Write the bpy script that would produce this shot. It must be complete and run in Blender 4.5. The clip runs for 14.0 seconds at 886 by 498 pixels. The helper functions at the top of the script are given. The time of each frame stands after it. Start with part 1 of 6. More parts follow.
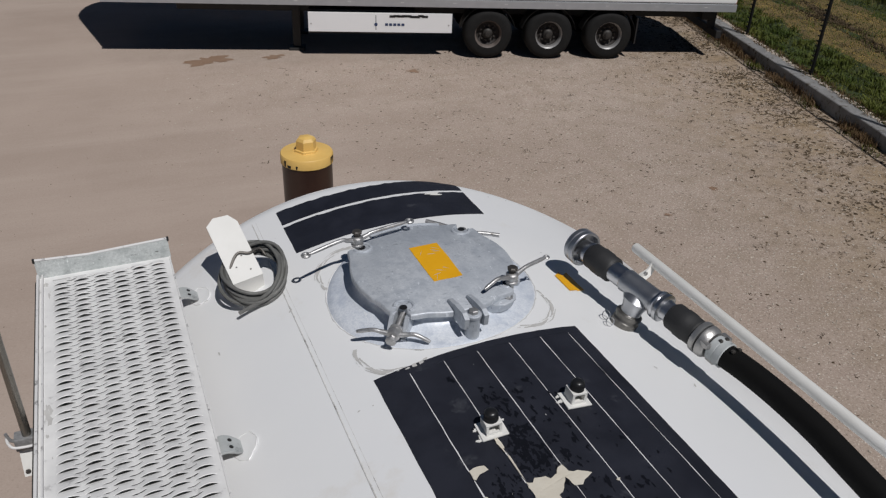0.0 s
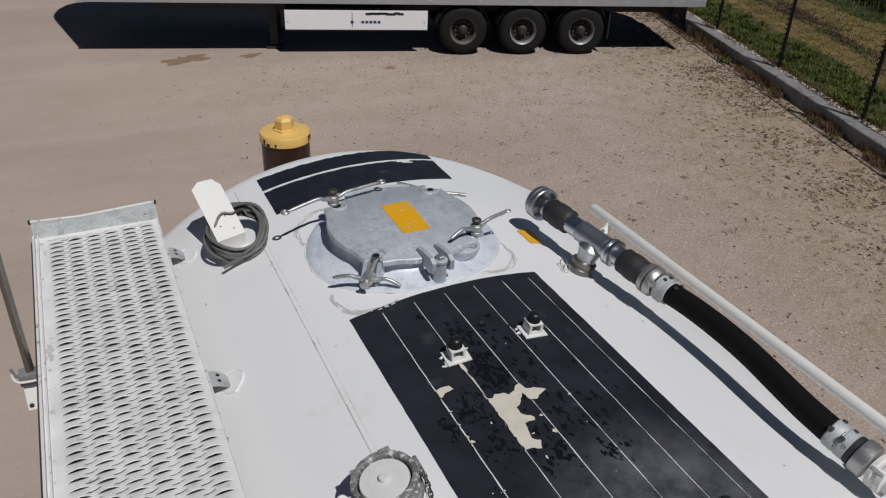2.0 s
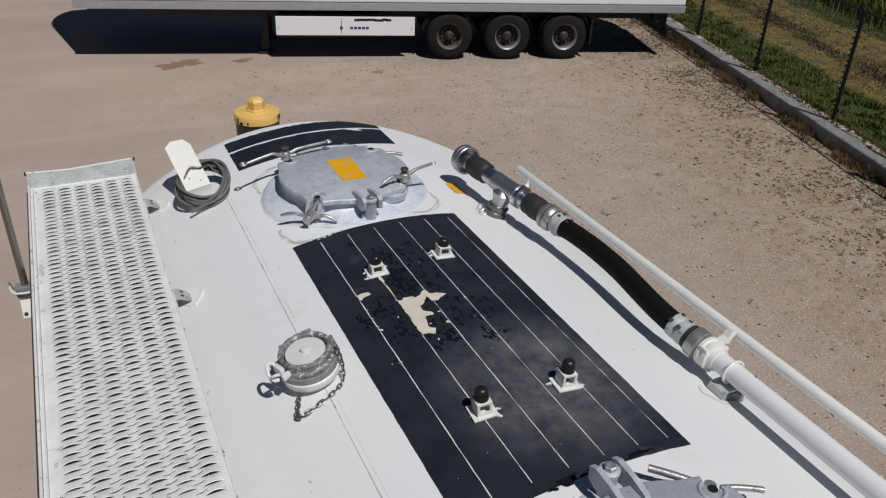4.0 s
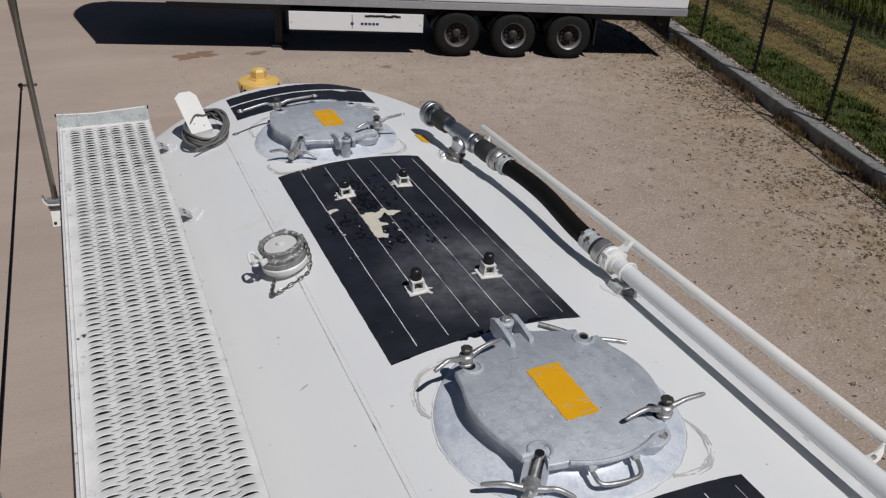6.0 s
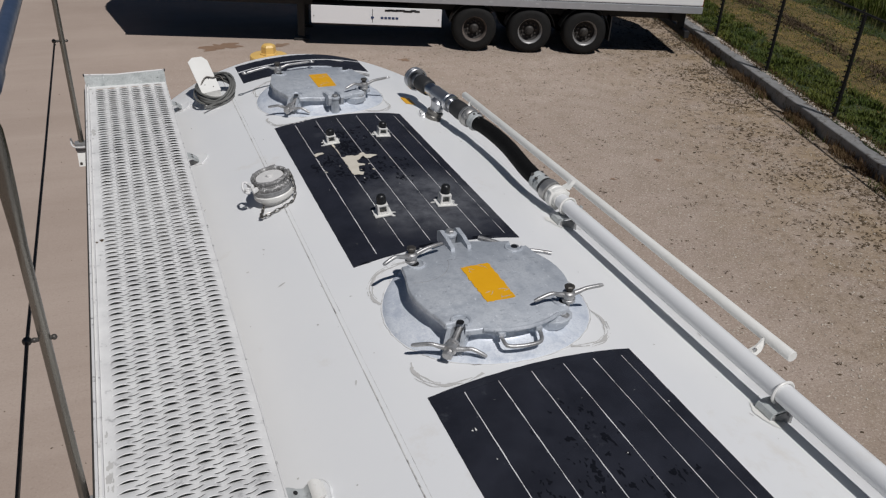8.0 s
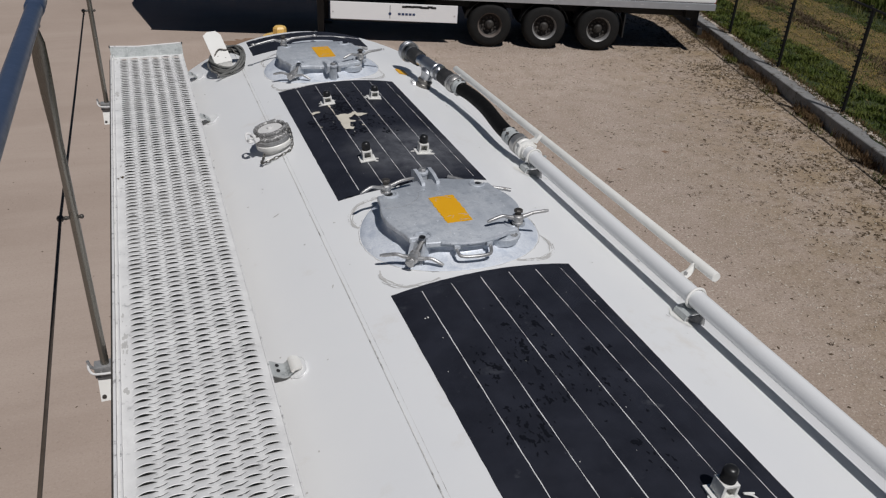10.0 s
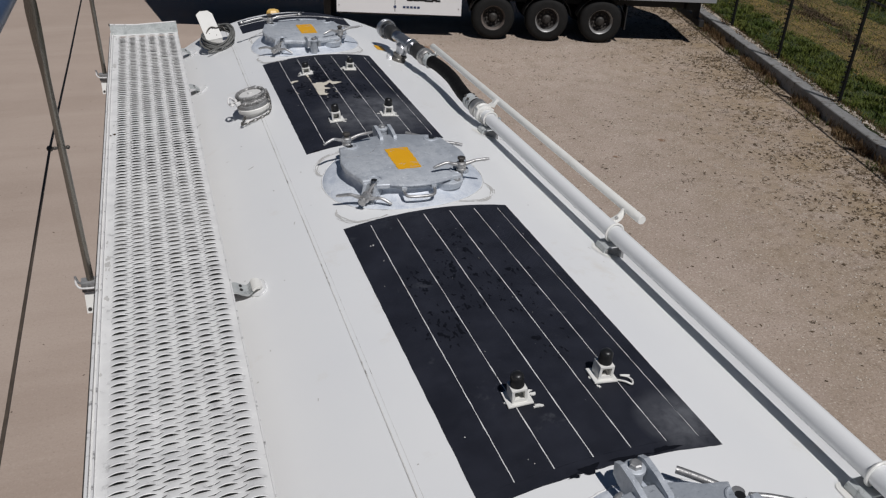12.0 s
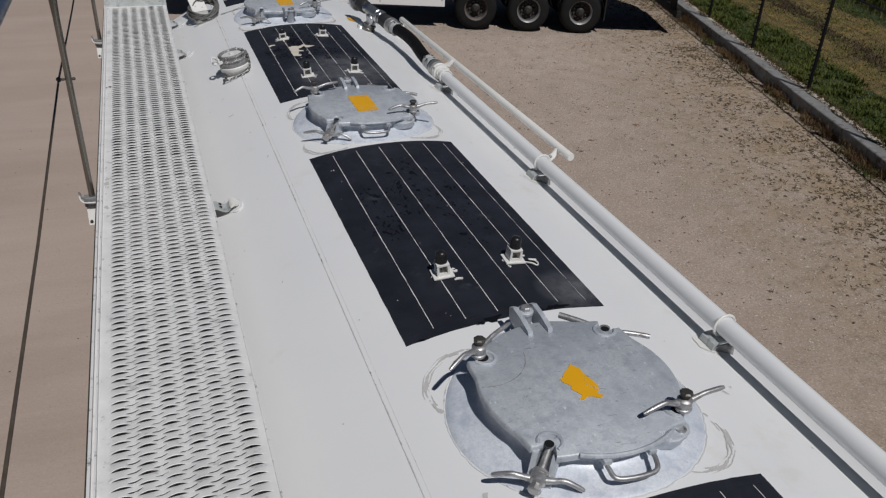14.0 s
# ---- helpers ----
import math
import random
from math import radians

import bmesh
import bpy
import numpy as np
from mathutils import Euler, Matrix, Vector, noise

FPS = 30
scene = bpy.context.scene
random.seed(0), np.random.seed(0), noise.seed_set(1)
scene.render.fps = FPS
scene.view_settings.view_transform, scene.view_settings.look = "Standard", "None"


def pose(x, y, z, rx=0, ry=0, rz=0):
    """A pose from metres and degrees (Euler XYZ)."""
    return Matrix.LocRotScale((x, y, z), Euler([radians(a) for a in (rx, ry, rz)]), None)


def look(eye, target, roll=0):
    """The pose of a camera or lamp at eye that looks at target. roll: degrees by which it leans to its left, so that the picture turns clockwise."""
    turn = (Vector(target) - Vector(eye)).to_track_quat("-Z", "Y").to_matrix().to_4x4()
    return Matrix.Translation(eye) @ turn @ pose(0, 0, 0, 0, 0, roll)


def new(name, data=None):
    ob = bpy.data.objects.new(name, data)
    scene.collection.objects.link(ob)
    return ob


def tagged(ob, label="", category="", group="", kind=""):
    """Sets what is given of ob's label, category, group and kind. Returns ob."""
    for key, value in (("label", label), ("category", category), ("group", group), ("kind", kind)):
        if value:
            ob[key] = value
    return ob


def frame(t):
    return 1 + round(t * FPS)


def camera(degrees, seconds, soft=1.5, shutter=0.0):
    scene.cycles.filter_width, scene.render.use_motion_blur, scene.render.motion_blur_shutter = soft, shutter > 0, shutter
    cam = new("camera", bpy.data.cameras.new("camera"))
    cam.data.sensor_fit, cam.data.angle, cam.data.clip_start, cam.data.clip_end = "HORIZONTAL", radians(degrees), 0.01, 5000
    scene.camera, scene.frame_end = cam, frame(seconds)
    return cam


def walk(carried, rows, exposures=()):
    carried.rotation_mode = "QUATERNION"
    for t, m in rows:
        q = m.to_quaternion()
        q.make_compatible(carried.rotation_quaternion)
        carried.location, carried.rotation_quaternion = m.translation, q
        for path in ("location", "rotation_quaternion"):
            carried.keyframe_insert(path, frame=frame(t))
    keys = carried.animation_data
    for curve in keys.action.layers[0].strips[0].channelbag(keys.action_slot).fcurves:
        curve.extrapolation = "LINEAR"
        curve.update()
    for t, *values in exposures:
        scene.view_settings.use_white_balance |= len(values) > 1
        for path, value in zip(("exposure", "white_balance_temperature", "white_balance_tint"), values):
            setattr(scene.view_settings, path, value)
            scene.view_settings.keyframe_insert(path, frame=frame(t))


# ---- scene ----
cam = camera(58.9, 14.0, soft=1.25)
PATH = [
    (0, (-0.81, -1.501, 5.091), (-0.094, 0.061, 4.069), 2.3),
    (0.5, (-0.804, -1.514, 5.091), (-0.07, 0.04, 4.068), 2.2),
    (1, (-0.807, -1.519, 5.085), (-0.064, 0.029, 4.059), 2.2),
    (1.5, (-0.846, -1.601, 5.069), (-0.095, -0.055, 4.046), 2.2),
    (2, (-0.874, -1.738, 5.064), (-0.113, -0.194, 4.046), 2.2),
    (2.5, (-0.837, -1.876, 5.066), (-0.071, -0.33, 4.053), 2.2),
    (3, (-0.836, -2.011, 5.091), (-0.067, -0.463, 4.084), 2.1),
    (5.5, (-0.935, -2.753, 5.082), (-0.176, -1.186, 4.098), 2.8),
    (6, (-0.927, -2.903, 5.095), (-0.181, -1.332, 4.107), 3.1),
    (6.5, (-0.883, -3.017, 5.094), (-0.15, -1.442, 4.104), 3.2),
    (7, (-0.879, -3.148, 5.092), (-0.16, -1.565, 4.102), 3.2),
    (7.5, (-0.917, -3.304, 5.096), (-0.212, -1.715, 4.106), 3.2),
    (10, (-0.911, -3.937, 5.076), (-0.27, -2.32, 4.088), 2.9),
    (10.5, (-0.912, -4.054, 5.074), (-0.279, -2.436, 4.083), 2.8),
    (11, (-0.884, -4.138, 5.063), (-0.258, -2.519, 4.07), 2.7),
    (11.5, (-0.842, -4.259, 5.057), (-0.228, -2.635, 4.064), 2.6),
    (12, (-0.821, -4.377, 5.067), (-0.213, -2.752, 4.073), 2.5),
    (12.5, (-0.847, -4.54, 5.067), (-0.241, -2.913, 4.073), 2.5),
    (13, (-0.85, -4.678, 5.074), (-0.239, -3.054, 4.079), 2.6),
    (13.5, (-0.831, -4.822, 5.066), (-0.207, -3.208, 4.064), 2.8),
    (14, (-0.849, -4.943, 5.054), (-0.22, -3.329, 4.054), 2.8),
]
walk(cam, [(t, look(eye, target, roll)) for t, eye, target, roll in PATH],
     exposures=[(0, -0.02), (1, -0.02), (2, 0.0), (2.5, 0.15), (3, 0.13), (5.5, 0.03), (7.5, 0.02), (12, 0.03), (13, 0.01), (13.5, -0.03), (14, -0.13)])

# ---- world, sun ----
world = bpy.data.worlds.new("sky")
scene.world = world
world.use_nodes = True
wn, wl = world.node_tree.nodes, world.node_tree.links
sky = wn.new("ShaderNodeTexSky")
sky.sky_type, sky.sun_disc = "NISHITA", False
SUN = Vector((0.10, -0.635, 1.0)).normalized()
sky.ozone_density, sky.dust_density, sky.altitude = 5.0, 0.0, 2500
sky.sun_elevation = math.asin(SUN.z)
sky.sun_rotation = math.atan2(SUN.x, SUN.y)
wl.new(sky.outputs["Color"], wn["Background"].inputs["Color"])
wn["Background"].inputs["Strength"].default_value = 0.0195
sun_data = bpy.data.lights.new("sun", "SUN")
sun_data.energy, sun_data.angle, sun_data.color = 3.22, radians(0.53), (1.0, 0.983, 0.980)
sun = new("sun", sun_data)
sun.matrix_world = look(SUN * 60, (0, 0, 0))


# ---- materials ----
def material(name, col, col2=None, rough=0.5, metal=0.0, scale=4.0, bump=0.1, fine=120.0, contrast=0.5, spec=0.5,
             dirt=None, dirt_at=0.62, dirt_scale=9.0, random=0.0, stretch=(1, 1, 1), rough_var=0.12, bump_dist=0.004):
    """Two-tone noise paint with an optional third colour for dirt, fine bump and uneven roughness."""
    m = bpy.data.materials.new(name)
    m.use_nodes = True
    n, l = m.node_tree.nodes, m.node_tree.links
    b = n["Principled BSDF"]
    b.inputs["Metallic"].default_value = metal
    b.inputs["Specular IOR Level"].default_value = spec
    tc = n.new("ShaderNodeTexCoord")
    mp = n.new("ShaderNodeMapping")
    mp.inputs["Scale"].default_value = stretch
    l.new(tc.outputs["Object"], mp.inputs["Vector"])

    def noisy(s, detail=5.0, r=0.6):
        t = n.new("ShaderNodeTexNoise")
        t.inputs["Scale"].default_value, t.inputs["Detail"].default_value, t.inputs["Roughness"].default_value = s, detail, r
        l.new(mp.outputs["Vector"], t.inputs["Vector"])
        return t.outputs["Fac"]

    def ramp(src, a, c):
        r = n.new("ShaderNodeMapRange")
        r.inputs["From Min"].default_value, r.inputs["From Max"].default_value = a, c
        l.new(src, r.inputs["Value"])
        return r.outputs["Result"]

    def mix(fac, a, c):
        x = n.new("ShaderNodeMix")
        x.data_type = "RGBA"
        l.new(fac, x.inputs["Factor"])
        for v, s in ((a, "A"), (c, "B")):
            sock = [i for i in x.inputs if i.name == s and i.type == "RGBA"][0]
            if isinstance(v, tuple):
                sock.default_value = (*v, 1)
            else:
                l.new(v, sock)
        return [o for o in x.outputs if o.type == "RGBA"][0]

    big = noisy(scale)
    c = mix(ramp(big, 0.5 - contrast / 2, 0.5 + contrast / 2), col, col2 or tuple(v * 0.86 for v in col))
    if dirt:
        c = mix(ramp(noisy(dirt_scale, 8.0, 0.7), dirt_at, dirt_at + 0.1), c, dirt)
    if random:
        oi = n.new("ShaderNodeObjectInfo")
        hs = n.new("ShaderNodeHueSaturation")
        l.new(ramp(oi.outputs["Random"], 0.0, 1.0), hs.inputs["Value"])
        hs_range = [x for x in n if x.type == "MAP_RANGE"][-1]
        hs_range.inputs["To Min"].default_value, hs_range.inputs["To Max"].default_value = 1 - random, 1 + random
        l.new(c, hs.inputs["Color"])
        c = hs.outputs["Color"]
    l.new(c, b.inputs["Base Color"])
    f = noisy(fine, 3.0)
    rr = n.new("ShaderNodeMapRange")
    rr.inputs["To Min"].default_value, rr.inputs["To Max"].default_value = max(rough - rough_var, 0.03), min(rough + rough_var, 1)
    l.new(noisy(scale * 3, 4.0), rr.inputs["Value"])
    l.new(rr.outputs["Result"], b.inputs["Roughness"])
    if bump:
        bp = n.new("ShaderNodeBump")
        bp.inputs["Strength"].default_value, bp.inputs["Distance"].default_value = bump, bump_dist
        l.new(f, bp.inputs["Height"])
        l.new(bp.outputs["Normal"], b.inputs["Normal"])
    return m


WHITE = material("white_tank_paint", (0.765, 0.766, 0.757), (0.72, 0.726, 0.732), rough=0.36, scale=1.3, bump=0.04, fine=45, dirt=(0.685, 0.668, 0.640), dirt_at=0.585, dirt_scale=2.2)
WHITE2 = material("white_paint_worn", (0.76, 0.75, 0.72), (0.68, 0.67, 0.63), rough=0.42, scale=7, bump=0.1, fine=90, dirt=(0.42, 0.40, 0.37), dirt_at=0.67, dirt_scale=26)
CREAM = material("bare_primer_cream", (0.66, 0.62, 0.53), (0.58, 0.53, 0.44), rough=0.6, scale=20, bump=0.3, dirt=(0.3, 0.26, 0.2), dirt_at=0.68, dirt_scale=60)
MAT = material("black_anti_slip_sheet", (0.0108, 0.0120, 0.0188), (0.0190, 0.0208, 0.0305), rough=0.60, scale=9, bump=0.55, fine=900, spec=0.28, contrast=0.3, dirt=(0.055, 0.058, 0.068), dirt_at=0.62, dirt_scale=8, bump_dist=0.0015)
MATWET = material("black_bitumen_stain", (0.0040, 0.0047, 0.0078), (0.0068, 0.0078, 0.0120), rough=0.7, scale=30, bump=0.4, fine=300, spec=0.12)
CHIPPED = material("chipped_white_paint", (0.72, 0.715, 0.70), (0.62, 0.61, 0.60), rough=0.5, scale=6, bump=0.2, dirt=(0.16, 0.157, 0.152), dirt_at=0.57, dirt_scale=30)
CHROME = material("bright_stainless_steel", (0.62, 0.625, 0.64), (0.50, 0.505, 0.52), rough=0.32, metal=1.0, scale=14, bump=0.04, fine=200, rough_var=0.08, dirt=(0.30, 0.29, 0.28), dirt_at=0.64, dirt_scale=40)
BRUSHED = material("satin_stainless_steel", (0.47, 0.48, 0.50), (0.39, 0.40, 0.42), rough=0.36, metal=0.9, scale=12, bump=0.05, fine=300, dirt=(0.25, 0.25, 0.25), dirt_at=0.64, dirt_scale=30)
ALU = material("cast_aluminium", (0.50, 0.49, 0.47), (0.38, 0.37, 0.36), rough=0.42, metal=0.8, scale=25, bump=0.15, fine=250, dirt=(0.12, 0.11, 0.10), dirt_at=0.62, dirt_scale=50)
RUBBER = material("black_rubber", (0.018, 0.018, 0.019), (0.028, 0.028, 0.028), rough=0.62, scale=12, bump=0.25, fine=260)
HOSE = material("black_hose_rubber", (0.0042, 0.0042, 0.0042), (0.007, 0.0066, 0.0062), rough=0.68, scale=8, bump=0.3, fine=400, spec=0.14)
ORANGE = material("yellow_orange_reflective_sticker", (0.78, 0.40, 0.010), (0.70, 0.345, 0.008), rough=0.4, scale=14, bump=0.05, dirt=(0.62, 0.42, 0.08), dirt_at=0.68, dirt_scale=60)
YELLOW = material("yellow_paint", (0.77, 0.51, 0.16), (0.69, 0.43, 0.12), rough=0.42, scale=12, bump=0.08, dirt=(0.25, 0.17, 0.07), dirt_at=0.7, dirt_scale=20)
BROWN = material("dark_brown_oiled_steel", (0.045, 0.020, 0.013), (0.028, 0.014, 0.010), rough=0.35, scale=6, bump=0.05)
CABLE = material("grey_cable", (0.15, 0.15, 0.14), (0.10, 0.10, 0.095), rough=0.5, scale=60, bump=0.3, fine=500)
TUBE = material("weathered_steel_tube", (0.23, 0.215, 0.19), (0.16, 0.15, 0.13), rough=0.27, metal=0.75, scale=14, bump=0.05, rough_var=0.06, stretch=(1, 1, 0.2), dirt=(0.10, 0.085, 0.07), dirt_at=0.64)
# dark rail tube; the blue is the sky's reflection put into the base colour
SKYTUBE = material("dark_tube_with_sky_blue_tint", (0.035, 0.055, 0.10), (0.05, 0.07, 0.12), rough=0.4, scale=15, bump=0.08)
DARKWIRE = material("dark_rusty_steel", (0.07, 0.065, 0.06), (0.11, 0.10, 0.09), rough=0.5, metal=0.6, scale=30, bump=0.2)
RUSTWIRE = material("brown_weathered_wire_rope", (0.115, 0.088, 0.066), (0.065, 0.050, 0.038), rough=0.6, metal=0.2, scale=30, bump=0.3, fine=300)
CHAINM = material("dark_chain_and_clamp_steel", (0.22, 0.21, 0.195), (0.13, 0.125, 0.115), rough=0.4, metal=0.8, scale=40, bump=0.1)
GALVW = material("galvanised_with_paint_rubbed_off", (0.52, 0.54, 0.535), (0.38, 0.40, 0.40), rough=0.55, metal=0.2, scale=14, bump=0.2, contrast=0.35, dirt=(0.17, 0.18, 0.18), dirt_at=0.56, dirt_scale=30)
GRATE = material("worn_white_grating", (0.76, 0.755, 0.74), (0.64, 0.635, 0.625), rough=0.5, scale=11, bump=0.15, fine=120, contrast=0.35, dirt=(0.42, 0.415, 0.41), dirt_at=0.585, dirt_scale=22)
SCUFF = material("grey_scuffed_sealant", (0.54, 0.53, 0.51), (0.43, 0.42, 0.405), rough=0.7, scale=30, bump=0.2)
DARKSEAM = material("grimy_weld_seam", (0.68, 0.675, 0.66), (0.53, 0.52, 0.50), rough=0.6, scale=9, bump=0.2, contrast=0.25, dirt=(0.21, 0.20, 0.185), dirt_at=0.55, dirt_scale=12)
CAPG = material("dull_pale_grey_paint", (0.70, 0.69, 0.67), (0.58, 0.57, 0.555), rough=0.55, scale=18, bump=0.15, dirt=(0.3, 0.29, 0.28), dirt_at=0.66, dirt_scale=40)
BEAD = material("patchy_grey_white_sealant", (0.70, 0.695, 0.68), (0.50, 0.50, 0.50), rough=0.6, scale=14, bump=0.2, contrast=0.3, dirt=(0.24, 0.235, 0.225), dirt_at=0.55, dirt_scale=20)
# for the plate added below the tread
TRAY = material("added_grey_tray", (0.30, 0.29, 0.28), (0.20, 0.195, 0.185), rough=0.8, scale=10, bump=0.2)
BLACK = material("black_plastic", (0.010, 0.010, 0.011), (0.016, 0.016, 0.016), rough=0.35, scale=20, bump=0.05)
TRAILW = material("white_trailer_panel", (0.80, 0.80, 0.80), (0.74, 0.74, 0.74), rough=0.4, scale=1.2, bump=0.03, dirt=(0.55, 0.53, 0.5), dirt_at=0.7, dirt_scale=5)
TRAILG = material("grey_aluminium_rail", (0.46, 0.47, 0.49), (0.40, 0.41, 0.43), rough=0.42, metal=0.5, scale=5, bump=0.05)
CHASSIS = material("black_chassis_paint", (0.012, 0.012, 0.013), (0.02, 0.019, 0.018), rough=0.6, scale=5, bump=0.1)
TYRE = material("tyre_rubber", (0.009, 0.009, 0.009), (0.014, 0.0135, 0.013), spec=0.2, rough=0.75, scale=7, bump=0.25, fine=120)
RIM = material("silver_wheel_rim", (0.33, 0.325, 0.32), (0.20, 0.195, 0.19), rough=0.45, metal=0.4, scale=9, bump=0.1)
RIMBROWN = material("brake_dust_brown_wheel_rim", (0.135, 0.112, 0.098), (0.065, 0.052, 0.045), rough=0.65, scale=9, bump=0.1)
WHEELDISC = material("grimy_dark_wheel_disc", (0.018, 0.016, 0.015), (0.036, 0.030, 0.026), rough=0.7, scale=14, bump=0.1)
HUBM = material("dusty_hub", (0.045, 0.040, 0.036), (0.024, 0.022, 0.020), rough=0.6, metal=0.2, scale=14, bump=0.1)
NUTM = material("dusty_wheel_nuts", (0.12, 0.11, 0.10), (0.06, 0.056, 0.052), rough=0.5, metal=0.4, scale=30, bump=0.1)
MARKM = material("pale_grey_marker", (0.56, 0.565, 0.57), (0.5, 0.5, 0.5), rough=0.4, scale=20, bump=0.02)
INK = material("black_marker_ink", (0.008, 0.008, 0.008), rough=0.6, scale=30, bump=0.0)
NAVY = material("navy_lettering", (0.03, 0.05, 0.12), rough=0.5, scale=30, bump=0.0)
REDL = material("red_lamp_lens", (0.35, 0.03, 0.01), rough=0.25, scale=30, bump=0.0)
KERB = material("grey_concrete", (0.285, 0.282, 0.276), (0.190, 0.188, 0.184), rough=0.9, spec=0.2, scale=4, bump=0.5, fine=70, dirt=(0.105, 0.092, 0.075), dirt_at=0.54, dirt_scale=7)
POST = material("black_powder_coat", (0.005, 0.0055, 0.006), (0.009, 0.009, 0.009), spec=0.25, rough=0.6, scale=20, bump=0.05)
LEAF = material("grass_green", (0.045, 0.069, 0.010), (0.104, 0.112, 0.020), rough=0.6, scale=1.4, bump=0.0, contrast=0.3, spec=0.22)
DRY = material("dry_grass_straw", (0.40, 0.285, 0.080), (0.17, 0.115, 0.032), rough=0.7, scale=1.6, bump=0.0, contrast=0.4, spec=0.2)
STRAW = material("dull_standing_straw", (0.20, 0.175, 0.070), (0.12, 0.115, 0.045), rough=0.7, scale=2.2, bump=0.0, contrast=0.4, spec=0.2)
WEED = material("brown_dead_weed", (0.098, 0.055, 0.028), (0.16, 0.108, 0.054), rough=0.8, scale=3, bump=0.0, spec=0.2)
# shrub leaves: the shade they stand in is put into this dark green
SHRUB = material("shade_darkened_shrub_leaf", (0.012, 0.024, 0.007), (0.026, 0.045, 0.012), rough=0.6, scale=0.8, bump=0.0, contrast=0.3, spec=0.2)
CLOD = material("dark_dry_plant_litter", (0.056, 0.040, 0.025), (0.11, 0.080, 0.050), rough=0.9, scale=3, bump=0.0, spec=0.2)
STONE = material("pale_gravel", (0.55, 0.485, 0.41), (0.33, 0.28, 0.23), rough=0.85, scale=9, bump=0.2, spec=0.3, contrast=0.3)


def dusty_sheet(centre, reach):
    """The anti-slip sheet with a scuffed grey dust mark round a point."""
    m = MAT.copy()
    n, l = m.node_tree.nodes, m.node_tree.links
    b = n["Principled BSDF"]
    src = b.inputs["Base Color"].links[0].from_socket
    tc = n.new("ShaderNodeTexCoord")
    far = n.new("ShaderNodeVectorMath")
    far.operation = "DISTANCE"
    far.inputs[1].default_value = centre
    l.new(tc.outputs["Object"], far.inputs[0])
    near = n.new("ShaderNodeMapRange")
    near.inputs["From Min"].default_value, near.inputs["From Max"].default_value = reach, reach * 0.3
    l.new(far.outputs["Value"], near.inputs["Value"])
    t = n.new("ShaderNodeTexNoise")
    t.inputs["Scale"].default_value, t.inputs["Detail"].default_value, t.inputs["Roughness"].default_value = 11.0, 10.0, 0.72
    l.new(tc.outputs["Object"], t.inputs["Vector"])
    clouds = n.new("ShaderNodeMapRange")
    clouds.inputs["From Min"].default_value, clouds.inputs["From Max"].default_value = 0.30, 0.62
    l.new(t.outputs["Fac"], clouds.inputs["Value"])
    mul = n.new("ShaderNodeMath")
    mul.operation = "MULTIPLY"
    l.new(near.outputs["Result"], mul.inputs[0])
    l.new(clouds.outputs["Result"], mul.inputs[1])
    x = n.new("ShaderNodeMix")
    x.data_type = "RGBA"
    l.new(mul.outputs[0], x.inputs["Factor"])
    p, q = [i for i in x.inputs if i.type == "RGBA"]
    l.new(src, p)
    q.default_value = (0.125, 0.129, 0.142, 1)
    l.new([o for o in x.outputs if o.type == "RGBA"][0], b.inputs["Base Color"])
    return m


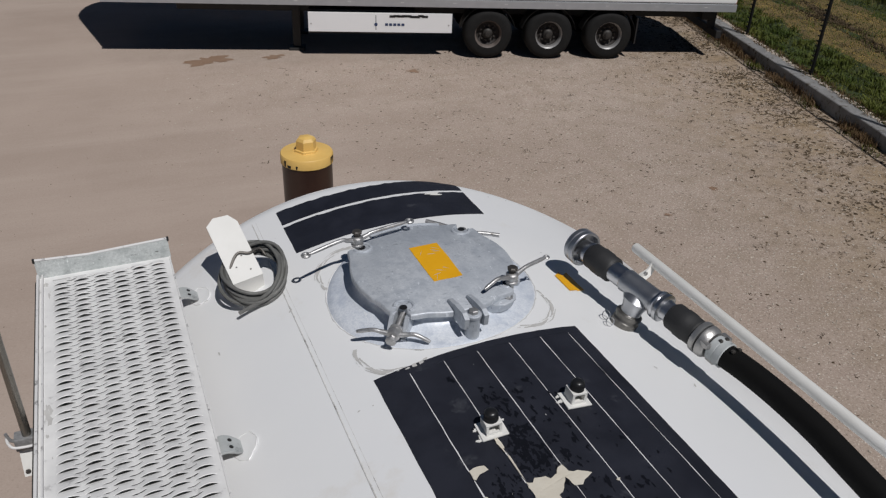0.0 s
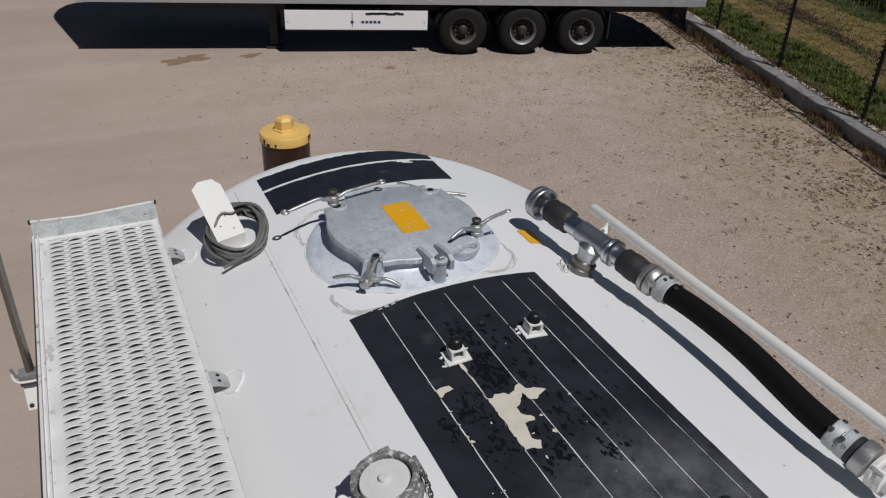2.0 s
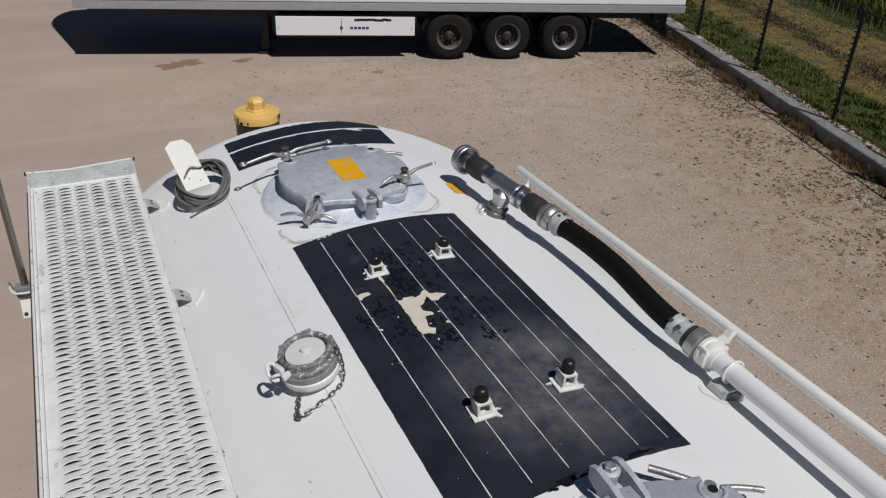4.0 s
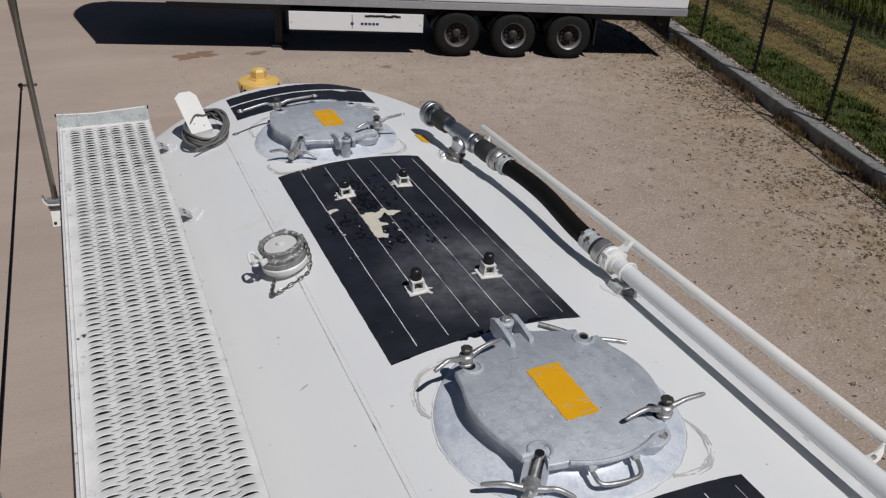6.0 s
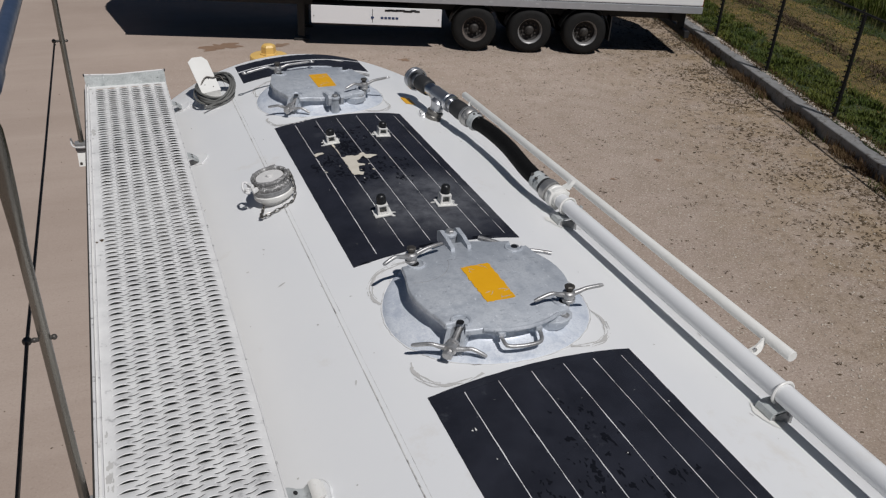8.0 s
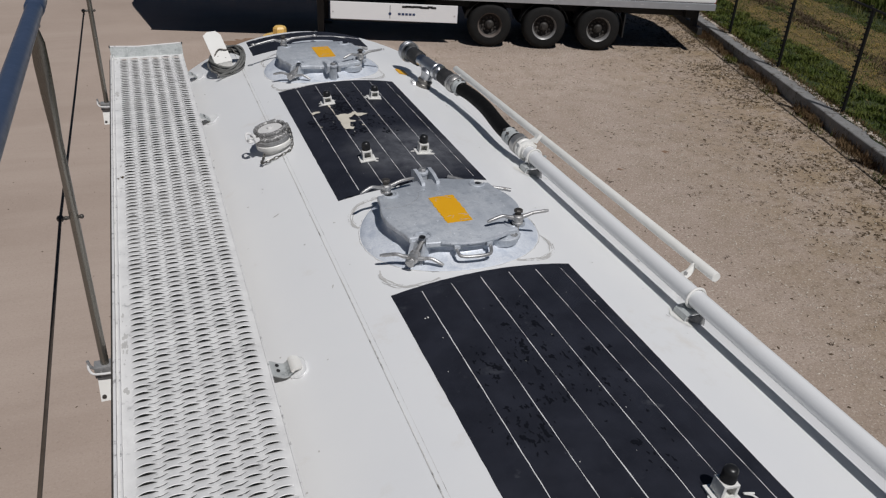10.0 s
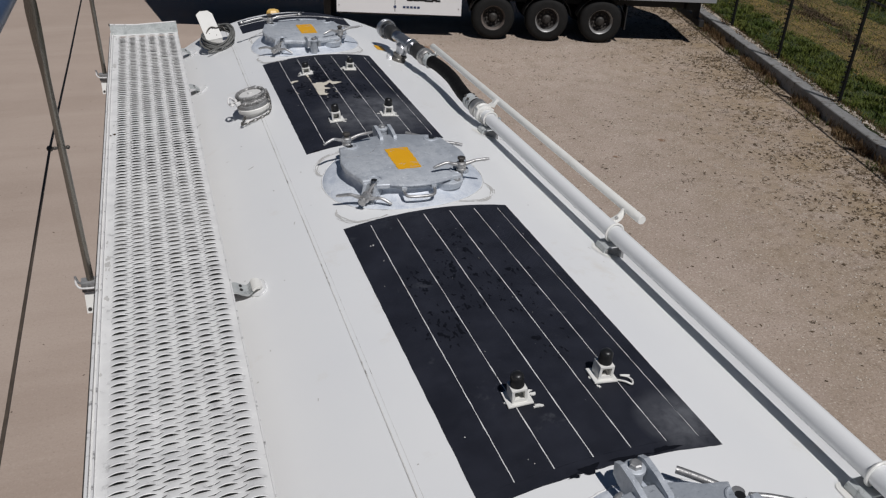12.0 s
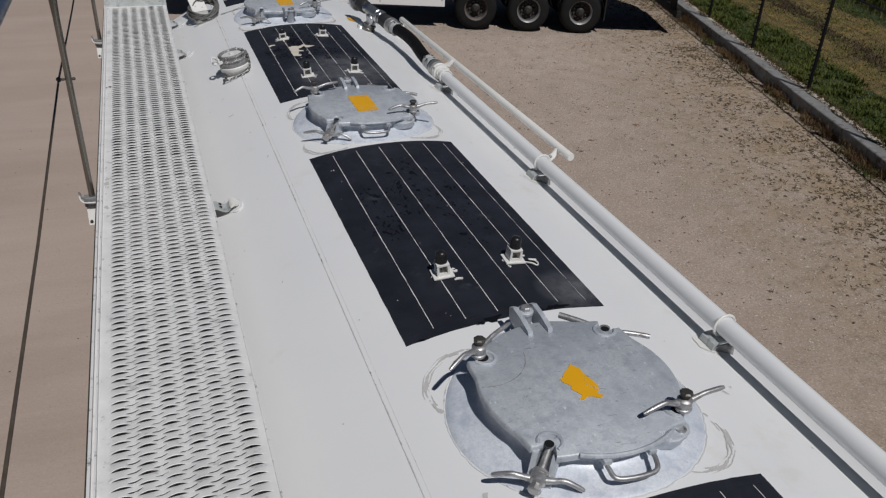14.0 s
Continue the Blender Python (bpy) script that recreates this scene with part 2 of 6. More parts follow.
def layered(name, cols, rough, metal, marks, spec=0.5, bare=0.60):
    """Weathered metal: cloudy tone, blotches, fine grain, rubbed bright streaks and dark pits; cols from light to dark."""
    m = bpy.data.materials.new(name)
    m.use_nodes = True
    n, l = m.node_tree.nodes, m.node_tree.links
    b = n["Principled BSDF"]
    b.inputs["Metallic"].default_value, b.inputs["Specular IOR Level"].default_value = metal, spec
    tc = n.new("ShaderNodeTexCoord")
    col = None

    def fac(scale, lo, hi, detail=5.0, r=0.65, stretch=(1, 1, 1), turn=0.0, most=1.0):
        mp = n.new("ShaderNodeMapping")
        mp.inputs["Scale"].default_value, mp.inputs["Rotation"].default_value = stretch, (0, 0, turn)
        l.new(tc.outputs["Object"], mp.inputs["Vector"])
        t = n.new("ShaderNodeTexNoise")
        t.inputs["Scale"].default_value, t.inputs["Detail"].default_value, t.inputs["Roughness"].default_value = scale, detail, r
        l.new(mp.outputs["Vector"], t.inputs["Vector"])
        q = n.new("ShaderNodeMapRange")
        for k, v in (("From Min", lo), ("From Max", hi), ("To Max", most)):
            q.inputs[k].default_value = v
        l.new(t.outputs["Fac"], q.inputs["Value"])
        return q.outputs["Result"]

    def over(f, c):
        nonlocal col
        x = n.new("ShaderNodeMix")
        x.data_type = "RGBA"
        l.new(f, x.inputs["Factor"])
        a, d = [i for i in x.inputs if i.type == "RGBA"]
        if col is None:
            a.default_value = (*cols[0], 1)
        else:
            l.new(col, a)
        d.default_value = (*c, 1)
        col = [o for o in x.outputs if o.type == "RGBA"][0]

    over(fac(5.0, 0.36, 0.64), cols[1])
    over(fac(22.0, 0.48, 0.66, 8.0, 0.7), cols[2])
    over(fac(150.0, 0.42, 0.66, 4.0, 0.7, most=0.55), cols[2])
    over(fac(38.0, bare, bare + 0.08, 6.0, 0.75, (1, 3.2, 1), 0.6, most=marks), cols[3])
    over(fac(30.0, 0.62, 0.68, 5.0, 0.7, (2.6, 1, 1), 0.35, most=marks), tuple(min(v * 1.3, 0.85) for v in cols[0]))
    l.new(col, b.inputs["Base Color"])
    rr = fac(26.0, 0.3, 0.7)
    mr = n.new("ShaderNodeMapRange")
    mr.inputs["To Min"].default_value, mr.inputs["To Max"].default_value = rough - 0.1, rough + 0.14
    l.new(rr, mr.inputs["Value"])
    l.new(mr.outputs["Result"], b.inputs["Roughness"])
    bp = n.new("ShaderNodeBump")
    bp.inputs["Strength"].default_value, bp.inputs["Distance"].default_value = 0.3, 0.0022
    l.new(fac(70.0, 0.2, 0.8, 6.0, 0.7), bp.inputs["Height"])
    l.new(bp.outputs["Normal"], b.inputs["Normal"])
    return m


STEEL = layered("dull_galvanised_steel", ((0.56, 0.585, 0.615), (0.47, 0.50, 0.54), (0.385, 0.415, 0.455), (0.20, 0.22, 0.25)), 0.47, 0.25, 0.85)
# stained pale neck; blue skylit shade under the lid is mixed into its colours
NECK = layered("pale_worn_neck_with_blue_shade", ((0.73, 0.755, 0.79), (0.61, 0.65, 0.71), (0.48, 0.525, 0.60), (0.31, 0.34, 0.40)), 0.42, 0.1, 0.5)
CAST = layered("bright_worn_cast_steel", ((0.56, 0.555, 0.55), (0.46, 0.455, 0.45), (0.33, 0.325, 0.32), (0.10, 0.088, 0.075)), 0.42, 0.75, 0.9)
ENDP = layered("dirty_galvanised_plate", ((0.60, 0.62, 0.605), (0.47, 0.495, 0.485), (0.34, 0.36, 0.355), (0.10, 0.105, 0.10)), 0.6, 0.1, 0.9)
OLDSTEEL = layered("dull_grey_steel", ((0.36, 0.36, 0.36), (0.28, 0.28, 0.28), (0.19, 0.19, 0.19), (0.62, 0.61, 0.60)), 0.5, 0.35, 0.8)
GRIME = layered("grimy_steel", ((0.42, 0.415, 0.405), (0.26, 0.255, 0.25), (0.10, 0.098, 0.095), (0.68, 0.67, 0.65)), 0.5, 0.2, 1.0)

FLAKED = layered("flaking_grimy_clamp_steel", ((0.28, 0.275, 0.27), (0.18, 0.177, 0.173), (0.07, 0.068, 0.066), (0.74, 0.73, 0.71)), 0.55, 0.15, 1.0, bare=0.535)

def ground_material():
    """Compacted sandy gravel: pale wheel-worn sand, coarser gravel to the east, specks and small relief."""
    m = bpy.data.materials.new("compacted_sandy_gravel")
    m.use_nodes = True
    n, l = m.node_tree.nodes, m.node_tree.links
    b = n["Principled BSDF"]
    b.inputs["Specular IOR Level"].default_value = 0.25
    b.inputs["Roughness"].default_value = 0.9
    tc = n.new("ShaderNodeTexCoord")

    def noisy(s, detail=4.0, r=0.6, stretch=None):
        t = n.new("ShaderNodeTexNoise")
        t.inputs["Scale"].default_value, t.inputs["Detail"].default_value, t.inputs["Roughness"].default_value = s, detail, r
        if stretch:
            mp = n.new("ShaderNodeMapping")
            mp.inputs["Scale"].default_value = stretch
            mp.inputs["Rotation"].default_value = (0, 0, radians(17))
            l.new(tc.outputs["Object"], mp.inputs["Vector"])
            l.new(mp.outputs["Vector"], t.inputs["Vector"])
        else:
            l.new(tc.outputs["Object"], t.inputs["Vector"])
        return t.outputs["Fac"]

    def rng(src, a, c, lo=0.0, hi=1.0):
        r = n.new("ShaderNodeMapRange")
        for k, v in (("From Min", a), ("From Max", c), ("To Min", lo), ("To Max", hi)):
            r.inputs[k].default_value = v
        l.new(src, r.inputs["Value"])
        return r.outputs["Result"]

    def mix(fac, a, c):
        x = n.new("ShaderNodeMix")
        x.data_type = "RGBA"
        l.new(fac, x.inputs["Factor"])
        for v, s in ((a, "A"), (c, "B")):
            sock = [i for i in x.inputs if i.name == s and i.type == "RGBA"][0]
            if isinstance(v, tuple):
                sock.default_value = (*v, 1)
            else:
                l.new(v, sock)
        return [o for o in x.outputs if o.type == "RGBA"][0]

    def mul(a, c):
        x = n.new("ShaderNodeMath")
        x.operation = "MULTIPLY"
        l.new(a, x.inputs[0])
        l.new(c, x.inputs[1])
        return x.outputs[0]

    sep = n.new("ShaderNodeSeparateXYZ")
    l.new(tc.outputs["Object"], sep.inputs["Vector"])
    east = n.new("ShaderNodeMath")  # gravelly side of the yard, and a gravelly strip in front of the trailer
    east.operation = "MAXIMUM"
    l.new(rng(sep.outputs["X"], 1.0, 7.0), east.inputs[0])
    strip = n.new("ShaderNodeMath")
    strip.operation = "MULTIPLY"
    l.new(rng(sep.outputs["Y"], 8.5, 12.5, 0.0, 0.55), strip.inputs[0])
    l.new(rng(sep.outputs["X"], -1.5, 2.5), strip.inputs[1])
    l.new(strip.outputs[0], east.inputs[1])
    east = east.outputs[0]
    c = mix(rng(noisy(0.35, 5.0), 0.3, 0.7), (0.405, 0.325, 0.273), (0.338, 0.267, 0.221))
    c = mix(rng(noisy(0.5, 6.0, 0.65, (0.25, 1.6, 1)), 0.45, 0.70), c, (0.428, 0.348, 0.294))
    c = mix(mul(rng(noisy(2.2, 6.0, 0.7), 0.42, 0.72), east), c, (0.292, 0.232, 0.178))
    c = mix(mul(rng(noisy(48.0, 4.0, 0.7), 0.47, 0.60), rng(east, 0, 1, 0.14, 0.60)), c, (0.225, 0.182, 0.148))
    c = mix(mul(rng(noisy(17.0, 4.0, 0.7), 0.54, 0.66), rng(east, 0, 1, 0.10, 0.55)), c, (0.46, 0.385, 0.325))
    c = mix(mul(rng(noisy(30.0, 3.0, 0.6), 0.58, 0.66), rng(east, 0, 1, 0.16, 0.85)), c, (0.16, 0.128, 0.102))
    c = mix(mul(rng(noisy(36.0, 2.0, 0.5), 0.60, 0.66), rng(east, 0, 1, 0.12, 0.95)), c, (0.54, 0.475, 0.405))
    dk = n.new("ShaderNodeVectorMath")
    dk.operation = "DOT_PRODUCT"
    dk.inputs[1].default_value = (0.9496, -0.3135, 0)
    l.new(tc.outputs["Object"], dk.inputs[0])
    near_kerb = rng(dk.outputs["Value"], 4.3, 7.6)  # the kerb stands at 8.16
    c = mix(mul(rng(noisy(1.3, 6.0, 0.7), 0.30, 0.62), rng(near_kerb, 0, 1, 0.0, 0.85)), c, (0.272, 0.199, 0.117))
    c = mix(mul(rng(noisy(6.0, 6.0, 0.75), 0.50, 0.64), near_kerb), c, (0.125, 0.088, 0.056))
    c = mix(mul(rng(noisy(20.0, 4.0, 0.7), 0.60, 0.68), near_kerb), c, (0.50, 0.42, 0.32))
    l.new(c, b.inputs["Base Color"])
    bp = n.new("ShaderNodeBump")
    bp.inputs["Distance"].default_value = 0.02
    l.new(rng(east, 0, 1, 0.12, 0.55), bp.inputs["Strength"])
    l.new(noisy(24.0, 5.0, 0.7), bp.inputs["Height"])
    l.new(bp.outputs["Normal"], b.inputs["Normal"])
    return m


GROUND = ground_material()
STAIN = material("brown_oil_stained_sand", (0.205, 0.122, 0.076), (0.26, 0.18, 0.125), rough=0.9, scale=1.5, bump=0.3, fine=30)
SOILDRY = material("dry_cut_grass_on_soil", (0.19, 0.135, 0.048), (0.085, 0.062, 0.024), rough=0.95, scale=3.2, bump=0.9, fine=20, contrast=0.35, bump_dist=0.05, dirt=(0.040, 0.034, 0.020), dirt_at=0.57, dirt_scale=2.6)
SOIL = material("mown_verge_soil_and_grass", (0.020, 0.036, 0.009), (0.045, 0.055, 0.018), rough=0.95, scale=2.5, bump=0.8, fine=20, contrast=0.3, bump_dist=0.05)


# ---- mesh helpers ----
def part(name, bm, mat, parent=None, label="", smooth=False, kind="", loc=None):
    """Link a bmesh as ONE mesh object, under a thing or a part."""
    me = bpy.data.meshes.new(name)
    bmesh.ops.recalc_face_normals(bm, faces=bm.faces[:])
    if smooth:
        for f in bm.faces:
            f.smooth = True
        for e in bm.edges:
            if len(e.link_faces) == 2 and e.calc_face_angle(0) > 0.7:
                e.smooth = False
    bm.to_mesh(me)
    bm.free()
    me.materials.append(mat)
    ob = new(name, me)
    if parent:
        ob.parent = parent
    if loc:
        ob.location = loc
    if label or kind:
        tagged(ob, label=label, kind=kind)
    return ob


def same_part(name, ob, parent, m):
    """Another object on the mesh of ob."""
    o = new(name, ob.data)
    o.parent = parent
    o.matrix_basis = m
    return o


def raw(name, verts, faces, mat, parent=None, label="", kind="", smooth=False):
    me = bpy.data.meshes.new(name)
    me.from_pydata(verts, [], faces)
    me.materials.append(mat)
    if smooth:
        for p in me.polygons:
            p.use_smooth = True
    ob = new(name, me)
    if parent:
        ob.parent = parent
    if label or kind:
        tagged(ob, label=label, kind=kind)
    return ob


def thing(name, loc, label, category, group="", turn=0.0, kind=""):
    e = new(name)
    e.empty_display_size = 0.1
    e.matrix_basis = pose(*loc, 0, 0, turn)
    return tagged(e, label=label, category=category, group=group, kind=kind)


def box(bm, cx, cy, cz, sx, sy, sz, bev=0.0, m=None):
    r = bmesh.ops.create_cube(bm, size=1.0)
    vs = r["verts"]
    bmesh.ops.scale(bm, verts=vs, vec=(sx, sy, sz))
    if bev:
        es = list({e for v in vs for e in v.link_edges})
        out = bmesh.ops.bevel(bm, geom=es, offset=bev, segments=2, affect="EDGES", profile=0.6)
        vs = list({v for f in out["faces"] for v in f.verts} | {v for v in vs if v.is_valid})
    bmesh.ops.translate(bm, verts=vs, vec=(cx, cy, cz))
    if m:
        bmesh.ops.transform(bm, matrix=m, verts=vs)
    return vs


def rings(bm, loops, cap=True, closed=True):
    """Skin a list of equal point loops."""
    rows = [[bm.verts.new(p) for p in lp] for lp in loops]
    k = len(rows[0])
    for a, c in zip(rows, rows[1:]):
        for i in range(k if closed else k - 1):
            j = (i + 1) % k
            bm.faces.new((a[i], a[j], c[j], c[i]))
    if cap and closed:
        bm.faces.new(rows[0][::-1])
        bm.faces.new(rows[-1])
    return rows


def lathe(bm, profile, seg=32, origin=(0, 0, 0), axis=(0, 0, 1), cap=True):
    """Turn (radius, height) pairs about an axis."""
    q = Vector((0, 0, 1)).rotation_difference(Vector(axis))
    o = Vector(origin)
    loops = []
    for r, h in profile:
        loops.append([o + q @ Vector((r * math.cos(2 * math.pi * i / seg), r * math.sin(2 * math.pi * i / seg), h)) for i in range(seg)])
    return rings(bm, loops, cap)


def smooth_path(pts, steps=8):
    """Catmull-Rom through the points."""
    p = [Vector(v) for v in pts]
    p = [2 * p[0] - p[1]] + p + [2 * p[-1] - p[-2]]
    out = []
    for i in range(1, len(p) - 2):
        for s in range(steps):
            t = s / steps
            a, b, c, d = p[i - 1], p[i], p[i + 1], p[i + 2]
            out.append(0.5 * (2 * b + (c - a) * t + (2 * a - 5 * b + 4 * c - d) * t * t + (3 * b - a - 3 * c + d) * t ** 3))
    out.append(p[-2])
    return out


def tube(bm, pts, r, seg=12, closed=False):
    """A round bar along points; r may be a function of 0..1."""
    pts = [Vector(p) for p in pts]
    loops, n = [], len(pts)
    up = None
    for i, p in enumerate(pts):
        if closed:
            d = pts[(i + 1) % n] - pts[i - 1]
        else:
            d = pts[min(i + 1, n - 1)] - pts[max(i - 1, 0)]
        d.normalize()
        if up is None:
            up = d.orthogonal().normalized()
        up = (up - d * up.dot(d)).normalized()
        side = d.cross(up)
        rr = r(i / max(n - 1, 1)) if callable(r) else r
        loops.append([p + rr * (math.cos(2 * math.pi * k / seg) * up + math.sin(2 * math.pi * k / seg) * side) for k in range(seg)])
    if closed:
        loops.append(loops[0])
        rows = [[bm.verts.new(q) for q in lp] for lp in loops[:-1]]
        for a, c in zip(rows, rows[1:] + rows[:1]):
            for k in range(seg):
                j = (k + 1) % seg
                bm.faces.new((a[k], a[j], c[j], c[k]))
        return rows
    return rings(bm, loops)


def slab(bm, outline, z0, z1):
    """A flat plate from an outline in x, y."""
    lo = [bm.verts.new((x, y, z0)) for x, y in outline]
    hi = [bm.verts.new((x, y, z1)) for x, y in outline]
    k = len(lo)
    for i in range(k):
        j = (i + 1) % k
        bm.faces.new((lo[i], lo[j], hi[j], hi[i]))
    bm.faces.new(hi)
    bm.faces.new(lo[::-1])


# ---- ground ----
bm = bmesh.new()
bmesh.ops.create_grid(bm, x_segments=40, y_segments=40, size=600)
tagged(part("ground", bm, GROUND), label="pale compacted sand and gravel yard", category="ground", kind="structure")

# ---- tank ----
R_TANK, Z_TOP, X_CROWN = 1.55, 3.78, 0.045   # radius of the flat-topped crown
Z_AXIS = Z_TOP - R_TANK
Y_DOME, Y_BACK, KNUCKLE, Z_MID = 1.035, -8.2, 0.14, 2.43


def deck(x, lift=0.0):
    """Height of the tank's skin at a distance x from its crown."""
    return Z_AXIS + math.sqrt((R_TANK + lift) ** 2 - (x - X_CROWN) ** 2)


def front_edge(x):
    """Where the skin begins to round over to the front head."""
    return Y_DOME - 0.33 * (x + 0.13) ** 2


def skin(x, y, lift=0.0):
    """Height of the skin, with the rounding at the front."""
    d = min(max(y - front_edge(x), 0.0), KNUCKLE * 0.85)
    return deck(x, lift) - (KNUCKLE - math.sqrt(KNUCKLE ** 2 - d * d))


def cross_section():
    """Half of the tank's outline about its middle: wide crown, tighter shoulders, deep belly."""
    turn_, width = math.asin(0.78 / R_TANK), 1.265
    r2 = (width - 0.78) / (1 - math.sin(turn_))
    half = [(R_TANK * math.sin(turn_ * i / 24), Z_AXIS + R_TANK * math.cos(turn_ * i / 24)) for i in range(25)]
    cx, cz = (R_TANK - r2) * math.sin(turn_), Z_AXIS + (R_TANK - r2) * math.cos(turn_)
    for i in range(1, 21):
        t = turn_ + (math.pi / 2 - turn_) * i / 20
        half.append((cx + r2 * math.sin(t), cz + r2 * math.cos(t)))
    for i in range(1, 20):
        t = math.pi / 2 * i / 20
        half.append((width * math.cos(t), cz - (cz - 1.10) * math.sin(t)))
    return half


tank = thing("tank_trailer", (0, 0, 0), "white painted bulk tank semi-trailer with scuffed curved top", "tank trailer")
bm = bmesh.new()
half = cross_section()
loop = half + [(0.0, 1.10)] + [(-x, z) for x, z in half[:0:-1]]
TOP = Z_TOP - Z_MID
prof = [(Y_BACK - 0.36, 0.02), (Y_BACK - 0.34, 0.38), (Y_BACK - 0.25, 0.70), (Y_BACK - 0.12, 0.90), (Y_BACK, 1.0)]
prof += [(Y_BACK + (Y_DOME - Y_BACK) * i / 12, 1.0) for i in range(1, 13)]
for i in range(1, 11):
    a = radians(62) * i / 10
    prof.append((Y_DOME + KNUCKLE * math.sin(a), 1 - KNUCKLE * (1 - math.cos(a)) / TOP))
f0 = prof[-1][1]
for k in (0.92, 0.8, 0.6, 0.4, 0.2, 0.02):
    prof.append((Y_DOME + KNUCKLE * math.sin(radians(62)) + 0.26 * (1 - k * k), k * f0))
loops = []
for y, f in prof:
    bow = 0.33 * max(0.0, min(1.0, (y - 0.1) / 0.9))
    loops.append([(X_CROWN + x * f, y - bow * (x * f + X_CROWN + 0.13) ** 2, Z_MID + (z - Z_MID) * f) for x, z in loop])
rings(bm, loops)
part("shell", bm, WHITE, tank, smooth=True)
bm = bmesh.new()
tube(bm, [(-0.416, 1.0 - 0.4 * i, deck(-0.416) - 0.0008) for i in range(24)], 0.0023, 6)
part("weld_seam", bm, DARKSEAM, tank, "grimy longitudinal weld seam")
bm = bmesh.new()
tube(bm, [(-0.403, 1.0 - 0.4 * i, deck(-0.404) - 0.0008) for i in range(24)], 0.0013, 6)
part("weld_seam", bm, DARKSEAM, tank)
bm = bmesh.new()
for sx in (-1, 1):
    box(bm, sx * 0.48, -3.6, 1.0, 0.12, 9.4, 0.28, 0.01)
for y in (-7.2, -5.4, -3.0, -0.6, 0.4):
    box(bm, 0, y, 1.16, 1.1, 0.16, 0.24, 0.01)
part("chassis", bm, CHASSIS, tank)
wheel_places = [(sx, y) for sx in (-1, 1) for y in (-7.3, -6.0, -4.7)]
for sx, y in wheel_places:
    bm = bmesh.new()
    lathe(bm, [(0.28, -0.17), (0.48, -0.18), (0.52, -0.13), (0.52, 0.13), (0.48, 0.18), (0.28, 0.17)], 32, (sx * 0.98, y, 0.52), (1, 0, 0))
    part("wheel", bm, TYRE, tank)
for sx in (-1, 1):
    bm = bmesh.new()
    box(bm, sx * 0.6, -0.9, 0.6, 0.14, 0.14, 1.1, 0.01)
    box(bm, sx * 0.6, -0.9, 0.03, 0.3, 0.3, 0.06, 0.01)
    part("landing_leg", bm, CHASSIS, tank)


# chips, scratches and pale sealant rings on the paint
def on_deck(bm, outline, lift=0.0015):
    vs = [bm.verts.new((x, y, deck(x, lift))) for x, y in outline]
    bm.faces.new(vs)


rng = random.Random(5)
bm = bmesh.new()
for _ in range(150):
    x, y = rng.uniform(-0.72, 0.75), rng.uniform(-7, 0.9)
    if -0.33 < x < 0.36:
        continue
    s, el, a = rng.uniform(0.0015, 0.004), rng.choice((1, 1, 1.6, 4)), rng.uniform(0, 3.1)
    pts = []
    for k in range(6):
        t = k * math.pi / 3
        px, py = s * el * math.cos(t) * rng.uniform(0.6, 1.2), s * math.sin(t) * rng.uniform(0.6, 1.2)
        pts.append((x + px * math.cos(a) - py * math.sin(a), y + px * math.sin(a) + py * math.cos(a)))
    on_deck(bm, pts)
part("paint_chips", bm, SCUFF, tank, "grey specks where paint has chipped", kind="stuff")


# ---- black anti-slip sheets ----
def sheet(bm, x0, x1, y0, y1, jag0=0.0, jag1=0.0, lift=0.0014, seed=1, skew=0.0):
    """A thin sheet bent over the tank between x0..x1, y0..y1, with slightly ragged ends."""
    r = random.Random(seed)
    nx, ny = max(2, int((x1 - x0) / 0.02)), max(4, int((y1 - y0) / 0.03))
    top, bot = [], []
    wob = [(r.uniform(-0.0007, 0.0007), r.uniform(-0.0007, 0.0007)) for _ in range(ny + 1)]
    for j in range(ny + 1):
        rt, rb = [], []
        for i in range(nx + 1):
            x = x0 + (x1 - x0) * i / nx + (wob[j][0] if i == 0 else wob[j][1] if i == nx else 0.0)
            y = y0 + (y1 - y0) * j / ny + skew * x
            if j == 0:
                y += r.uniform(-1, 1) * jag0
            if j == ny:
                y += r.uniform(-1, 1) * jag1
            rt.append(bm.verts.new((x, y, skin(x, y, lift))))
            rb.append(bm.verts.new((x, y, skin(x, y, -0.003))))
        top.append(rt)
        bot.append(rb)
    for j in range(ny):
        for i in range(nx):
            bm.faces.new((top[j][i], top[j][i + 1], top[j + 1][i + 1], top[j + 1][i]))
    edge = [(top[0][i], bot[0][i]) for i in range(nx + 1)] + [(top[j][nx], bot[j][nx]) for j in range(1, ny + 1)]
    edge += [(top[ny][i], bot[ny][i]) for i in range(nx - 1, -1, -1)] + [(top[j][0], bot[j][0]) for j in range(ny - 1, 0, -1)]
    for (a, b), (c, d) in zip(edge, edge[1:] + edge[:1]):
        bm.faces.new((a, b, d, c))


def blotch(cx, cy, rx, ry, seed, n=26, rough=0.45):
    """A ragged outline round a point."""
    r = random.Random(seed)
    ph = [r.uniform(0, 6.28) for _ in range(5)]
    pts = []
    for k in range(n):
        t = 2 * math.pi * k / n
        f = 1 + rough * (0.5 * math.sin(2 * t + ph[0]) + 0.4 * math.sin(3 * t + ph[1]) + 0.35 * math.sin(5 * t + ph[2]) + 0.3 * math.sin(8 * t + ph[3]) + r.uniform(-0.25, 0.25))
        pts.append((cx + rx * max(f, 0.2) * math.cos(t), cy + ry * max(f, 0.2) * math.sin(t)))
    return pts


